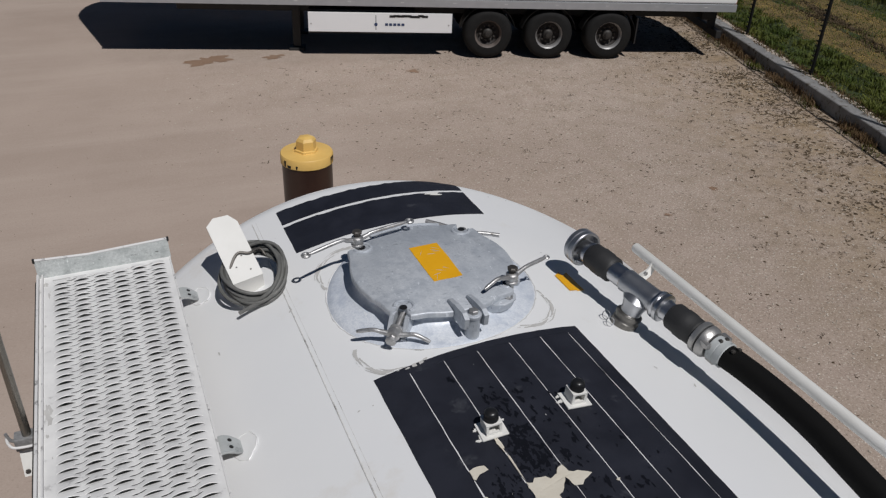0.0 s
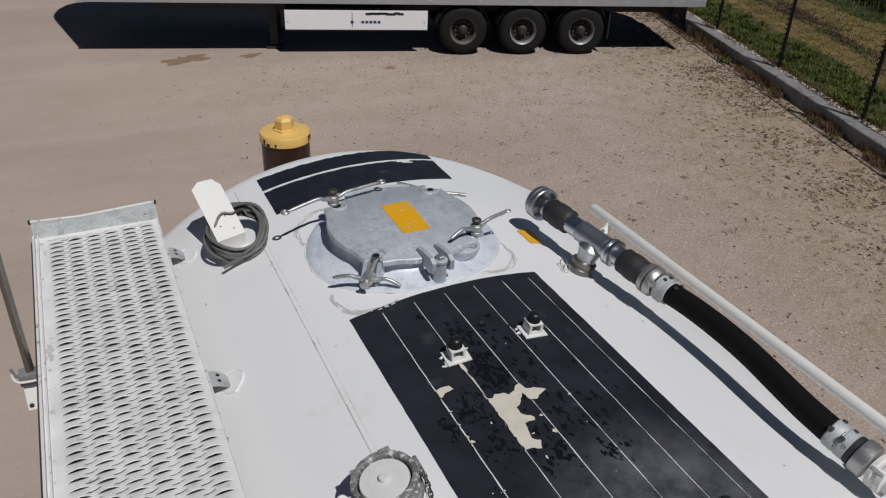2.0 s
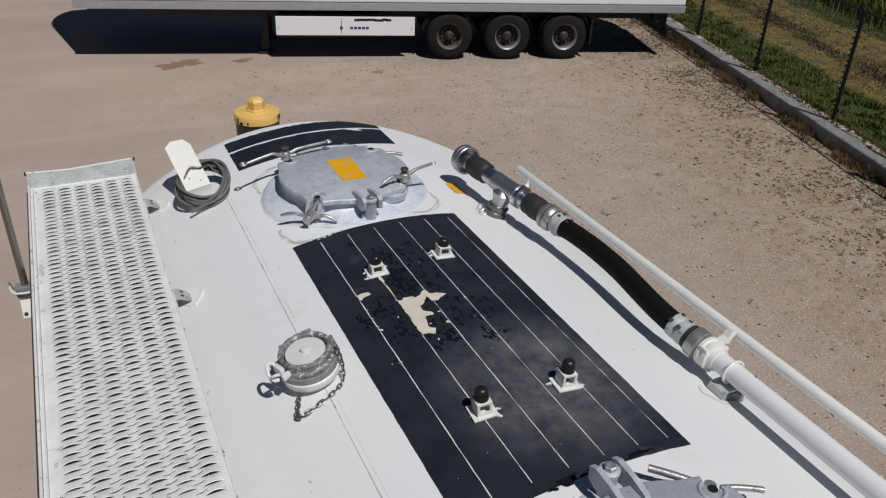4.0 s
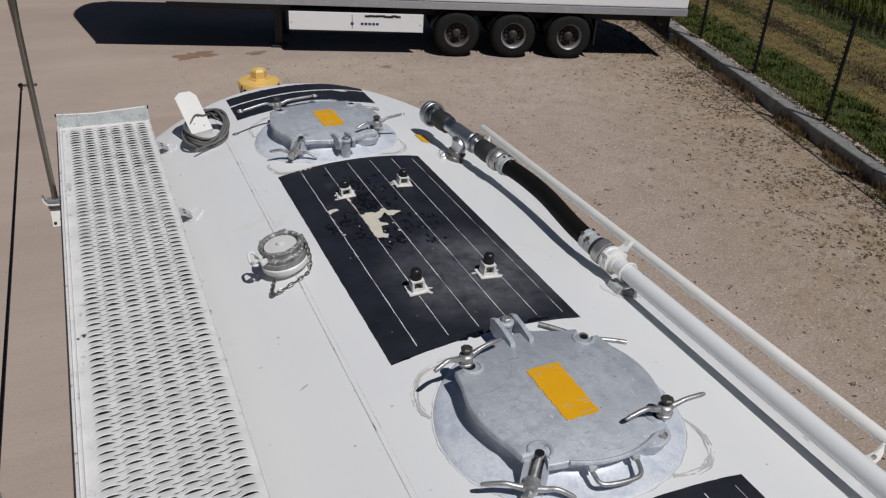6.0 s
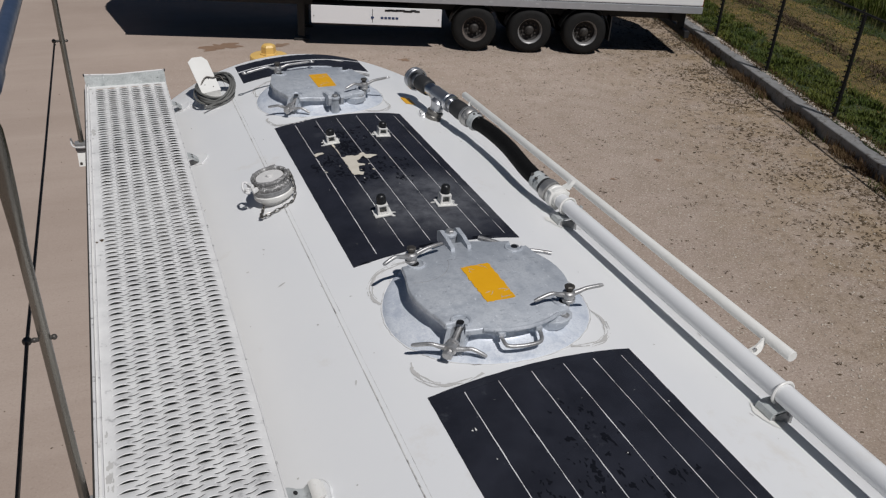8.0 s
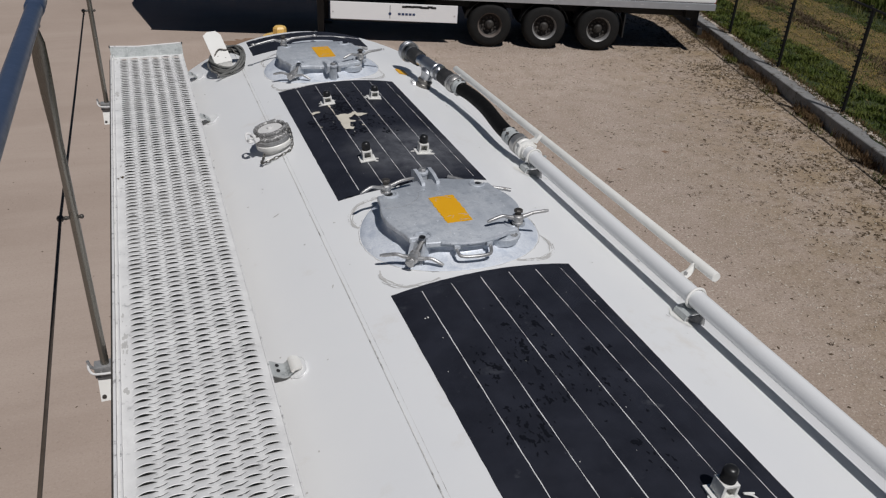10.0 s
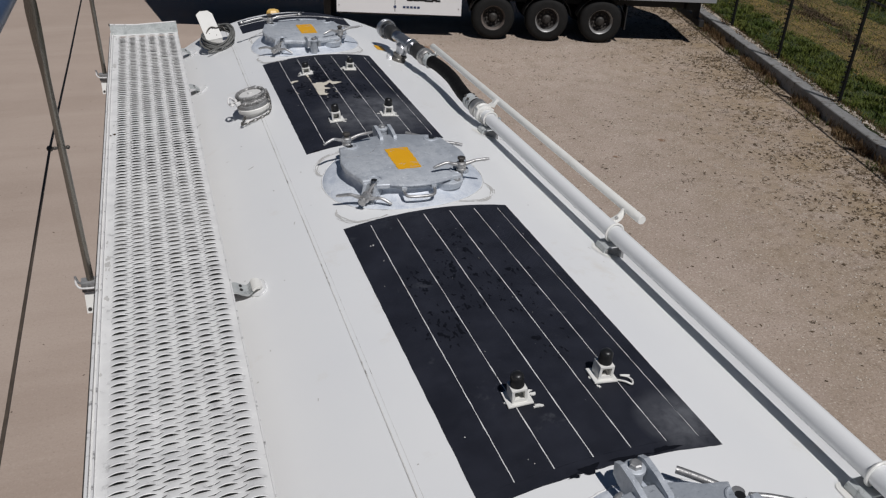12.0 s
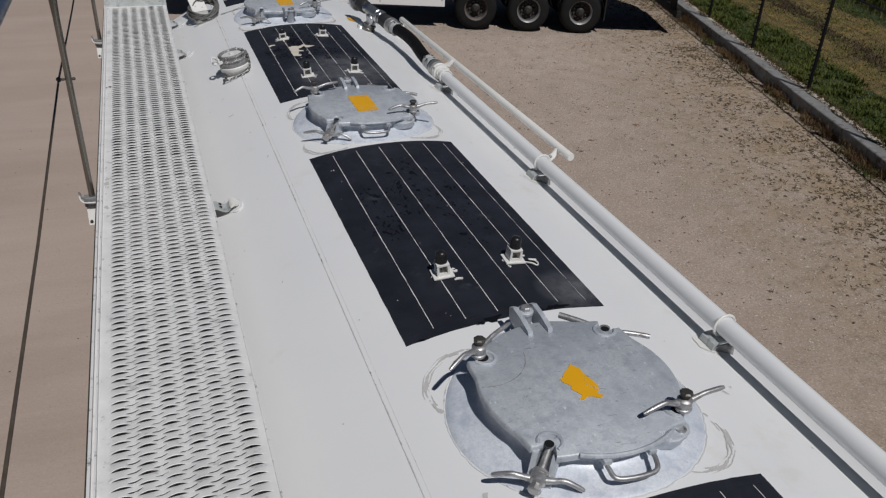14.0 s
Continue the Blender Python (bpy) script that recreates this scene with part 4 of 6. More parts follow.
hatch(-0.003, 0.335, -90, None, ((135, "shut", 10, (0.165, 0.18)), (-45, "shut", 16, (0.105, 0.135)), (-132, "out", -32, (0.105, 0.10)), (44, "down", 0, ())), "round galvanised manhole hatch with clamps, hinge to the rear")
hatch(0.015, -1.65, 91, -93, ((138, "shut", 12, (0.10, 0.115)), (-45, "shut", -2, (0.11, 0.112)), (-133, "out", -30, (0.11, 0.10)), (44, "down", 0, ())), "round galvanised manhole hatch with orange sticker and clamps")
hatch(0.012, -3.672, 91, -91, ((142, "shut", 29, (0.11, 0.125)), (-43, "shut", 2, (0.11, 0.11)), (-133, "out", -29, (0.10, 0.10)), (44, "down", 0, ())), "round galvanised manhole hatch with scraped sticker", sticker_seed=9)

# small orange sticker on the paint
bm = bmesh.new()
for a, b in ((0.410, 0.439), (0.439, 0.468)):
    vs = [(a, 0.196, deck(a, 0.002)), (b, 0.200, deck(b, 0.002)), (b, 0.312, deck(b, 0.002)), (a, 0.290, deck(a, 0.002))]
    bm.faces.new([bm.verts.new(v) for v in vs])
tagged(part("sticker", bm, ORANGE), label="small orange-yellow sticker on white tank paint", category="sticker")


# ---- vent stubs on the sheets ----
def vent(x, y, extra=False):
    v = thing("vent_stub", (x, y, deck(x) + 0.002), "small white box stand with a black rubber cap", "vent stub", "vent stubs on the sheets")
    v.rotation_euler = (0, math.atan2(x - X_CROWN, R_TANK), radians(-4))
    bm = bmesh.new()
    box(bm, 0, 0, 0.004, 0.082, 0.074, 0.006, 0.0015)
    part("base_plate", bm, WHITE2, v)
    bm = bmesh.new()
    for sx in (-1, 1):
        for sy in (-1, 1):
            box(bm, sx * 0.0205, sy * 0.0205, 0.027, 0.009, 0.009, 0.042, 0.001)
    box(bm, 0, 0, 0.048, 0.05, 0.05, 0.009, 0.002)
    box(bm, 0.0, 0.0215, 0.027, 0.042, 0.005, 0.042)
    for sx in (-1, 1):
        box(bm, sx * 0.0218, 0, 0.027, 0.005, 0.036, 0.042)
    box(bm, 0.0, -0.0218, 0.012, 0.036, 0.006, 0.010)
    part("stand", bm, WHITE2, v, "white box stand open at the front")
    bm = bmesh.new()
    tall, tight = (0.0, 0.70) if y > -0.5 else (0.004, 0.84) if y > -2 else (0.006, 0.87)
    lathe(bm, [(0.019, 0.052), (0.0225, 0.054), (0.0225, 0.060), (0.0210, 0.062), (0.0215, 0.074 + tall), (0.0200, 0.083 + tall), (0.0150, 0.089 + tall), (0.005, 0.091 + tall)], 24)
    part("cap", bm, BLACK, v, "black rubber cap", smooth=True)
    bm = bmesh.new()
    rv_ = random.Random(int(x * 900 + y * 70))
    for k in range(5):
        px_, py_ = rv_.choice((-1, 1)) * rv_.uniform(0.030, 0.052), rv_.uniform(-0.05, 0.03)
        slab(bm, blotch(px_, py_, rv_.uniform(0.004, 0.012), rv_.uniform(0.003, 0.009), rv_.randint(1, 999), 14, 0.6), -0.0015, 0.0012 + 0.0002 * k)
    part("paint_splash", bm, WHITE2, v, "white paint splashed round the base", kind="stuff")
    if extra:
        bm = bmesh.new()
        tube(bm, smooth_path([(0.035, -0.03, 0.006), (0.06, -0.05, 0.010), (0.078, -0.060, 0.006), (0.090, -0.040, 0.004), (0.080, -0.022, 0.006), (0.060, -0.012, 0.006), (0.092, -0.016, 0.005)], 5), 0.0032, 6)
        part("paint_drip", bm, WHITE2, v)
    v.scale = (0.81, 0.81, tight)
    return v


for x, y, e in ((-0.113, -0.298, False), (0.124, -0.285, False), (-0.11, -1.012, False), (0.134, -1.008, False), (-0.10, -3.025, False), (0.146, -3.01, True)):
    vent(x, y, e)


# ---- small capped inlet with a chain ----
inlet = thing("inlet_cap", (-0.428, -0.638, deck(-0.428) - 0.004), "small round capped inlet with clamp ring and chain", "capped inlet")
inlet.rotation_euler = (0, -0.21, 0)
inlet.scale = (0.89, 0.89, 0.95)
bm = bmesh.new()
lathe(bm, [(0.068, -0.03), (0.066, 0.026)], 48)
part("pipe", bm, WHITE2, inlet, smooth=True)
bm = bmesh.new()
lathe(bm, [(0.066, 0.024), (0.088, 0.026), (0.090, 0.030), (0.090, 0.046), (0.086, 0.050), (0.070, 0.051)], 48)
part("collar", bm, WHITE2, inlet, "white painted collar", smooth=True)
bm = bmesh.new()
lathe(bm, [(0.070, 0.049), (0.0865, 0.050), (0.0880, 0.056), (0.0865, 0.068), (0.078, 0.071)], 48)
part("gasket", bm, OLDSTEEL, inlet, "grey rubber band", smooth=True)
bm = bmesh.new()
lathe(bm, [(0.075, 0.066), (0.0820, 0.068), (0.0825, 0.082), (0.0770, 0.088), (0.0775, 0.100), (0.0815, 0.104), (0.0825, 0.111), (0.0800, 0.115), (0.0715, 0.116), (0.0680, 0.112), (0.0675, 0.096)], 48, cap=False)
ringp = part("clamp_ring", bm, FLAKED, inlet, "worn, grimy steel clamp ring", smooth=True)
bm = bmesh.new()
lathe(bm, [(0.0625, 0.09), (0.0625, 0.103), (0.0600, 0.1065), (0.048, 0.107), (0.02, 0.108)], 40)
part("cap", bm, CAPG, inlet, "dull pale dished cap", smooth=True)
# flat black ring stands for the shade down in the gap
bm = bmesh.new()
lathe(bm, [(0.0690, 0.095), (0.0620, 0.0952)], 40, cap=False)
part("gap_seal", bm, BLACK, inlet, "black ring for the shade in the gap round the cap")
bm = bmesh.new()
lathe(bm, [(0.0135, 0.106), (0.0135, 0.114), (0.0115, 0.117), (0.003, 0.118)], 20)
part("button", bm, CAPG, inlet, smooth=True)
bm = bmesh.new()
box(bm, 0, 0, 0, 0.016, 0.040, 0.026, 0.004, pose(-0.090, -0.022, 0.096, 0, 0, 20))
box(bm, 0, 0, 0, 0.030, 0.012, 0.018, 0.003, pose(-0.078, -0.050, 0.088, 0, 0, 32))
tube(bm, smooth_path([(-0.092, -0.012, 0.096), (-0.104, 0.002, 0.110), (-0.118, -0.004, 0.112), (-0.124, -0.026, 0.098), (-0.116, -0.044, 0.086), (-0.100, -0.048, 0.084)], 5), 0.0056, 8)
tube(bm, smooth_path([(-0.096, -0.046, 0.098), (-0.106, -0.052, 0.106), (-0.118, -0.046, 0.100), (-0.118, -0.030, 0.088), (-0.100, -0.022, 0.082)], 5), 0.0046, 8)
part("latch", bm, CHIPPED, ringp, "over-centre latch with wire loops", smooth=True)
bm = bmesh.new()
box(bm, 0, 0, 0, 0.016, 0.044, 0.028, 0.004, pose(0.082, 0.006, 0.088, 0, 0, -4))
tube(bm, [(0.089, -0.020, 0.096), (0.089, 0.030, 0.096)], 0.006, 8)
part("hinge_lug", bm, GRIME, ringp)
bm = bmesh.new()
box(bm, 0.030, 0.076, 0.110, 0.030, 0.012, 0.012, 0.003)
part("lug", bm, GRIME, ringp)
bm = bmesh.new()
box(bm, -0.060, 0.056, 0.102, 0.012, 0.018, 0.020, 0.003)
part("lug", bm, GRIME, ringp)
chain_path = smooth_path([(0.090, -0.016, 0.098), (0.090, -0.036, 0.075), (0.086, -0.056, 0.045), (0.070, -0.082, 0.016), (0.034, -0.108, 0.012), (-0.028, -0.132, 0.012), (-0.086, -0.146, 0.012), (-0.090, -0.130, 0.012), (-0.074, -0.090, 0.012), (-0.064, -0.066, 0.018)], 3)
bm = bmesh.new()
for k, (p, q) in enumerate(zip(chain_path, chain_path[1:])):
    d = (q - p).normalized()
    s = d.orthogonal().normalized()
    if k % 2:
        s = d.cross(s)
    mid, hl = (p + q) / 2, (q - p).length / 2 + 0.004
    pts = [mid + d * hl * math.cos(t) + s * 0.0058 * math.sin(t) for t in [2 * math.pi * i / 10 for i in range(10)]]
    tube(bm, pts, 0.0022, 5, closed=True)
part("chain", bm, CHAINM, inlet, "hanging steel chain", smooth=True)


# ---- bracket with a coil of cable ----
bracket = thing("cable_bracket", (-0.487, 0.612, deck(-0.487)), "bent white sheet-metal bracket welded to the tank", "bracket")
bm = bmesh.new()
slab(bm, [(-0.050, 0.0), (0.048, 0.0), (0.050, 0.206), (0.030, 0.238), (-0.018, 0.243), (-0.048, 0.220)], -0.002, 0.002)
tong = part("tongue", bm, WHITE2, bracket, "upright tongue with clipped corners")
up_ = Vector((-0.043, 0.190, 0.118)).normalized()
wd_ = Vector((0.95, 0.30, 0.20))
wd_ = (wd_ - up_ * wd_.dot(up_)).normalized()
mt = Matrix.Translation((-0.019, -0.006, 0.052)) @ Matrix((wd_, up_, wd_.cross(up_))).transposed().to_4x4()
tong.matrix_basis = mt
bm = bmesh.new()
e0, e1 = mt @ Vector((-0.050, 0, -0.001)), mt @ Vector((0.046, 0, -0.001))
down = Vector((0.010, 0.012, -0.088))
rings(bm, [[e0 + Vector((0, q, 0)), e1 + Vector((0, q, 0)), e1 + down + Vector((0, q, 0)), e0 + down + Vector((0, q, -0.014))] for q in (0.0, 0.004)])
part("foot", bm, WHITE2, bracket, "folded foot turned under the tongue")
bm = bmesh.new()
for hx, hy in ((0.012, 0.085), (-0.018, 0.052), (0.020, 0.030)):
    slab(bm, [(hx + 0.0032 * math.cos(t), hy + 0.0026 * math.sin(t)) for t in [math.pi * k / 4 for k in range(8)]], 0.0021, 0.0026)
rust = part("rust_spots", bm, DARKWIRE, bracket, "small rusty spots", kind="stuff")
rust.matrix_basis = mt
coil = thing("cable_coil", (-0.485, 0.625, deck(-0.485) + 0.01), "coil of grey rubber cable hung round a bracket", "cable coil")
r = random.Random(2)
for k in range(11):
    bm = bmesh.new()
    rx, ry, dz, tilt = 0.090 + r.uniform(-0.014, 0.010), 0.104 + r.uniform(-0.018, 0.012), 0.0045 * k, r.uniform(-0.06, 0.06)
    ox, oy = r.uniform(-0.006, 0.006), r.uniform(-0.008, 0.006)
    ph = r.uniform(0, 6)
    pts = []
    for i in range(36):
        t = 2 * math.pi * i / 36
        w = 1 + 0.03 * math.sin(3 * t + ph) + 0.03 * math.sin(2 * t + 2.1 * ph)
        x, y = rx * w * math.cos(t), ry * w * math.sin(t)
        pts.append((x + ox, y + oy, 0.006 + dz * (0.5 + 0.5 * math.sin(t + ph) ** 2) + (y + 0.10) * 0.28 + (0.22 + tilt) * x))
    tube(bm, pts, 0.0058, 8, closed=True)
    part("loop", bm, CABLE, coil, smooth=True)
bm = bmesh.new()
tube(bm, smooth_path([(0.06, -0.09, 0.03), (0.0, -0.116, 0.018), (-0.045, -0.118, 0.004), (-0.075, -0.120, -0.008)], 5), 0.006, 8)
part("loose_end", bm, CABLE, coil, smooth=True)
bm = bmesh.new()
tube(bm, smooth_path([(-0.085, 0.0, 0.03), (-0.062, 0.03, 0.075), (-0.035, 0.055, 0.098), (0.0, 0.050, 0.095), (0.034, 0.066, 0.096), (0.05, 0.05, 0.075)], 5), 0.0042, 6)
part("tie", bm, DARKWIRE, coil, "dark twisted tie wire", smooth=True)


# ---- walkway ----
WX0, WX1, WZ, WY0, WY1 = -1.102, -0.716, 3.735, -8.0, 0.84
walkway = thing("walkway", (0, 0, WZ), "white painted steel walkway with punched anti-slip tread", "walkway")
bm = bmesh.new()
box(bm, (WX0 - 1.064) / 2, (WY0 + WY1 - 0.026) / 2, -0.002, -1.064 - WX0, WY1 - WY0 - 0.026, 0.004)
box(bm, (WX1 - 0.731) / 2, (WY0 + WY1 - 0.026) / 2, -0.002, WX1 + 0.731, WY1 - WY0 - 0.026, 0.004)
box(bm, (WX0 + WX1) / 2, WY1 - 0.015, -0.0025, WX1 - WX0, 0.0215, 0.004)
part("margin", bm, GRATE, walkway)
bm = bmesh.new()
box(bm, WX0 - 0.001, (WY0 + WY1) / 2, -0.012, 0.007, WY1 - WY0, 0.05, 0.001)
box(bm, WX0 + 0.012, (WY0 + WY1) / 2, 0.006, 0.004, WY1 - WY0, 0.012)
part("side_rail", bm, CHIPPED, walkway, "upturned edge with chipped paint")
bm = bmesh.new()
box(bm, WX0 - 0.0085, (WY0 + WY1) / 2, -0.045, 0.008, WY1 - WY0 - 0.01, 0.07, 0.001)
part("lower_flange", bm, DARKWIRE, walkway, "grimy bare steel lower flange")
bm = bmesh.new()
box(bm, WX1, (WY0 + WY1) / 2, -0.022, 0.005, WY1 - WY0, 0.05, 0.001)
part("side_rail", bm, CHIPPED, walkway)
bm = bmesh.new()
slab(bm, [(WX0, 0.0), (WX1 + 0.005, 0.0), (WX1 + 0.002, 0.068), (WX1 - 0.1, 0.064), (WX0 + 0.15, 0.058), (WX0 - 0.003, 0.066)], 0, 0.005)
endp = part("end_plate", bm, ENDP, walkway, "scuffed grey end plate")
endp.matrix_basis = pose(0, WY1, -0.004, 86)
bm = bmesh.new()
tube(bm, [(WX0 - 0.003, 0.066, 0.0025), (WX0 + 0.15, 0.0585, 0.0025), (WX1 - 0.1, 0.0645, 0.0025), (WX1 + 0.002, 0.0685, 0.0025)], 0.0042, 8)
part("top_edge", bm, CHIPPED, endp, "white painted top edge", smooth=True)
for ex, ey in ((WX0 - 0.003, 0.064), (WX1 + 0.003, 0.066)):
    bm = bmesh.new()
    box(bm, ex, ey, 0.002, 0.007, 0.014, 0.010, 0.002)
    part("corner_plug", bm, BLACK, endp, "black rubber corner plug")
# tread: columns of punched arches; lower arches half a pitch on, between the columns, overlap their tails
PITCH, XA, LAM, NARCH, HALF, CORE = 0.029, -1.038, 0.0562, 6, 0.0250, 0.0115
verts, faces = [], []
rows_n = int((WY1 - 0.02 - WY0) / PITCH)
r = random.Random(8)


def rise(o):
    return max(1 - (o / HALF) ** 2, 0.0) ** 1.12


def low_rise(o):
    v = (LAM / 2 - abs(o)) / (LAM / 2 - CORE)
    return max(1 - v * v, 0.0) ** 0.9


def fall(f):
    return max(1.0 - 0.55 * f - 0.45 * f * f, 0.0) if f <= 1 else 0.0


def tongue(xc, offs, y_row, f0, f1, height, gap, skew=(0, 0)):
    """A tongue of the sheet between two cuts at f0 and f1 of the pitch; height(o, f), gap(o): opening left at the far cut; skew: how far the slanted low cut moves the two ends."""
    base = len(verts)
    for o in offs:
        slip = 0.003 * (xc + o - XA) / LAM
        for q, fy in enumerate((0.0, 0.04, 0.35, 0.7, 1.0)):
            f = f0 + (f1 - f0) * fy
            z_ = height(o, f) - (0.0013 if q == 0 else 0.0007 if q == 4 else 0.0)
            lean_ = 0.22 * (o - math.copysign(LAM / 2, o)) * (skew[0] + (skew[1] - skew[0]) * fy)
            verts.append((xc + o, y_row + f * PITCH - gap(o) * fy + lean_ + slip - 0.0012 * (1 - rise(o)) * (q < 2 and f0 == 0), z_))
    for i in range(len(offs) - 1):
        a, d = base + 5 * i, base + 5 * i + 5
        for q in range(4):
            faces.append((a + q, d + q, d + q + 1, a + q + 1))


for j in range(rows_n):
    y_row = WY1 - 0.03 - (j + 1) * PITCH
    lows = [r.uniform(0.0003, 0.0011) for _ in range(NARCH + 1)]
    gaps = [r.uniform(0.0018, 0.0038) for _ in range(NARCH + 1)]
    for k in range(NARCH):
        xc = XA + LAM * k
        lift = r.choice((0.0056, 0.0062, 0.0066, 0.0070, 0.0074, 0.0080))
        tongue(xc, [-CORE + 2 * CORE * i / 8 for i in range(9)], y_row, 0, 1, lambda o, f: lift * rise(o) * fall(f), lambda o: 0.0006)
        for sd in (-1, 1):
            tail = [sd * (CORE + (HALF - CORE) * i / 5) for i in range(6)]
            if (k == 0 and sd < 0) or (k == NARCH - 1 and sd > 0):
                tongue(xc, tail, y_row, 0, 1, lambda o, f: lift * rise(o) * fall(f), lambda o: 0.0006)
                continue
            low, gap = lows[k + (sd > 0)], gaps[k + (sd > 0)]
            tongue(xc, tail, y_row, 0, 0.5, lambda o, f: lift * rise(o) * fall(f) * (1 - 0.5 * low_rise(o) * f * 2) + low * low_rise(o) * fall(f + 0.5), lambda o: gap * low_rise(o) ** 0.7, (0, 1))
            tongue(xc, tail, y_row, 0.5, 1, lambda o, f: lift * rise(o) * fall(f) + low * low_rise(o) * fall(f - 0.5), lambda o: 0.0006, (1, 0))
        if k < NARCH - 1:
            low, gap = lows[k + 1], gaps[k + 1]
            tongue(xc, [HALF, LAM / 2, LAM - HALF], y_row, 0.5, 1.5, lambda o, f: low * low_rise(LAM / 2 - abs(LAM / 2 - o)) * fall(f - 0.5), lambda o: gap * low_rise(LAM / 2 - abs(LAM / 2 - o)) ** 0.7, (1, 1))
for xa, xb in ((-1.064, XA - HALF), (XA + LAM * (NARCH - 1) + HALF, -0.731)):
    b = len(verts)
    verts += [(xa, WY0, 0), (xb, WY0, 0), (xb, WY1 - 0.026, 0), (xa, WY1 - 0.026, 0)]
    faces.append((b, b + 1, b + 2, b + 3))
raw("tread", verts, faces, GRATE, walkway, "white punched tread, scuffed grey", "stuff")
bm = bmesh.new()
rw_ = random.Random(17)
for k in range(46):
    y = rw_.choice((0.15, 0.16, 0.19, 0.8, 0.81, -2.0, -2.05, rw_.uniform(-5, 0.8), rw_.uniform(-5, 0.8)))
    y += rw_.gauss(0, 0.04)
    if y > 0.80:
        continue
    s_ = rw_.choice((0.0015, 0.003, 0.005, 0.009))
    slab(bm, blotch(min(-1.085 + rw_.uniform(0, 0.02), -1.0665 - s_), y, s_ * 0.7, s_ * rw_.uniform(1, 2.5), 300 + k, 12, 0.5), 0.0001, 0.0006 + 0.00001 * k)
part("worn_spots", bm, SCUFF, walkway, "grey spots where the paint has flaked", kind="stuff")
# plate added under the tread to block light, so that its openings look dark
bm = bmesh.new()
box(bm, (WX0 + WX1) / 2, (WY0 + WY1) / 2, -0.021, WX1 - WX0 - 0.01, WY1 - WY0 - 0.01, 0.004)
part("undertray", bm, TRAY, walkway)
for y in (0.745, 0.02, -2.11, -4.15, -6.2):
    bm = bmesh.new()
    box(bm, (WX0 + WX1) / 2, y, -0.042, WX1 - WX0 - 0.01, 0.04, 0.03)
    part("cross_bar", bm, CHASSIS, walkway)
for y in (0.745, 0.02, -2.11, -4.15, -6.2):
    s = thing("walkway_bracket", (-0.682, y, deck(-0.682) + 0.006), "rubbed steel bracket carrying the walkway on the tank", "bracket", "walkway brackets")
    s.rotation_euler = (0, -0.52, 0)
    bm = bmesh.new()
    wavy = -3 < y < -2  # this one is bent to an S and its foot painted white
    if wavy:
        bend = smooth_path([(-0.048, 0, 0.046), (-0.012, 0, 0.047), (0.006, 0, 0.040), (0.019, 0, 0.020), (0.031, 0, 0.008), (0.043, 0, 0.009), (0.052, 0, 0.013)], 5)
    else:
        bend = smooth_path([(-0.048, 0, 0.044), (-0.014, 0, 0.046), (0.004, 0, 0.043), (0.017, 0, 0.031), (0.026, 0, 0.013), (0.032, 0, 0.000)], 5)

    def ribbon(path, w0, w1, thick=0.006):
        lps = []
        for k, p_ in enumerate(path):
            d_ = (path[min(k + 1, len(path) - 1)] - path[max(k - 1, 0)]).normalized()
            up, w = Vector((-d_.z, 0, d_.x)) * thick / 2, w0 + (w1 - w0) * (k / (len(path) - 1)) ** 4
            lps.append([(p_ + up * q)[:][0:1] + (w * e,) + ((p_ + up * q).z,) for q, e in ((1, -1), (1, 1), (-1, 1), (-1, -1))])
        rings(bm, lps)

    ribbon(bend, 0.032, 0.030 if wavy else 0.020)
    part("strap", bm, GALVW, s, "bent steel strap with paint rubbed off", smooth=True)
    bm = bmesh.new()
    edge_line = blotch(0.062 if wavy else 0.040, 0.0, 0.032, 0.046, 4 + int(y * 10), 24, 0.12)
    slab(bm, edge_line, -0.014, -0.004)
    pad_ = part("weld_pad", bm, WHITE, s, "thick white paint round the weld")
    bm = bmesh.new()
    tube(bm, [(px_, py_, -0.005) for px_, py_ in edge_line], 0.0024, 6, closed=True)
    part("paint_rim", bm, WHITE, pad_, smooth=True)
    if wavy:
        bm = bmesh.new()
        ribbon(smooth_path([(0.0515, 0, 0.0130), (0.059, 0, 0.0150), (0.066, 0, 0.0140), (0.073, 0, 0.0080), (0.078, 0, -0.002)], 4), 0.032, 0.020, 0.0080)
        part("painted_foot", bm, WHITE2, s, "white painted foot", smooth=True)
    for w in (-0.014, 0.014):
        bm = bmesh.new()
        lathe(bm, [(0.0058, 0), (0.0058, 0.0022), (0.003, 0.0026)], 10, (0.0195, w * 0.9, 0.0305), (0.82, 0, 0.57))
        part("bolt", bm, CHASSIS, s, "dark bolt in its hole")

bm = bmesh.new()
for k, (dx, dy, ln, a_) in enumerate(((0, 0, 0.014, 20), (0.006, -0.008, 0.010, 80), (-0.006, -0.012, 0.009, 150), (0.004, 0.008, 0.008, 250))):
    c_, s_ = math.cos(radians(a_)), math.sin(radians(a_))
    rings(bm, [[(dx - s_ * w, dy + c_ * w, z), (dx + c_ * ln * 0.5 - s_ * 0.004, dy + s_ * ln * 0.5 + c_ * 0.004, z + 0.003), (dx + c_ * ln, dy + s_ * ln, z + 0.001), (dx + c_ * ln * 0.5 + s_ * 0.004, dy + s_ * ln * 0.5 - c_ * 0.004, z + 0.002)] for w, z in ((0.0012, 0.0005), (0.001, 0.0018))])
leaf = tagged(part("dry_leaf", bm, CLOD), label="crumpled dry brown leaf lying on the walkway", category="leaf")
leaf.location = (-1.073, -0.865, WZ + 0.0004)

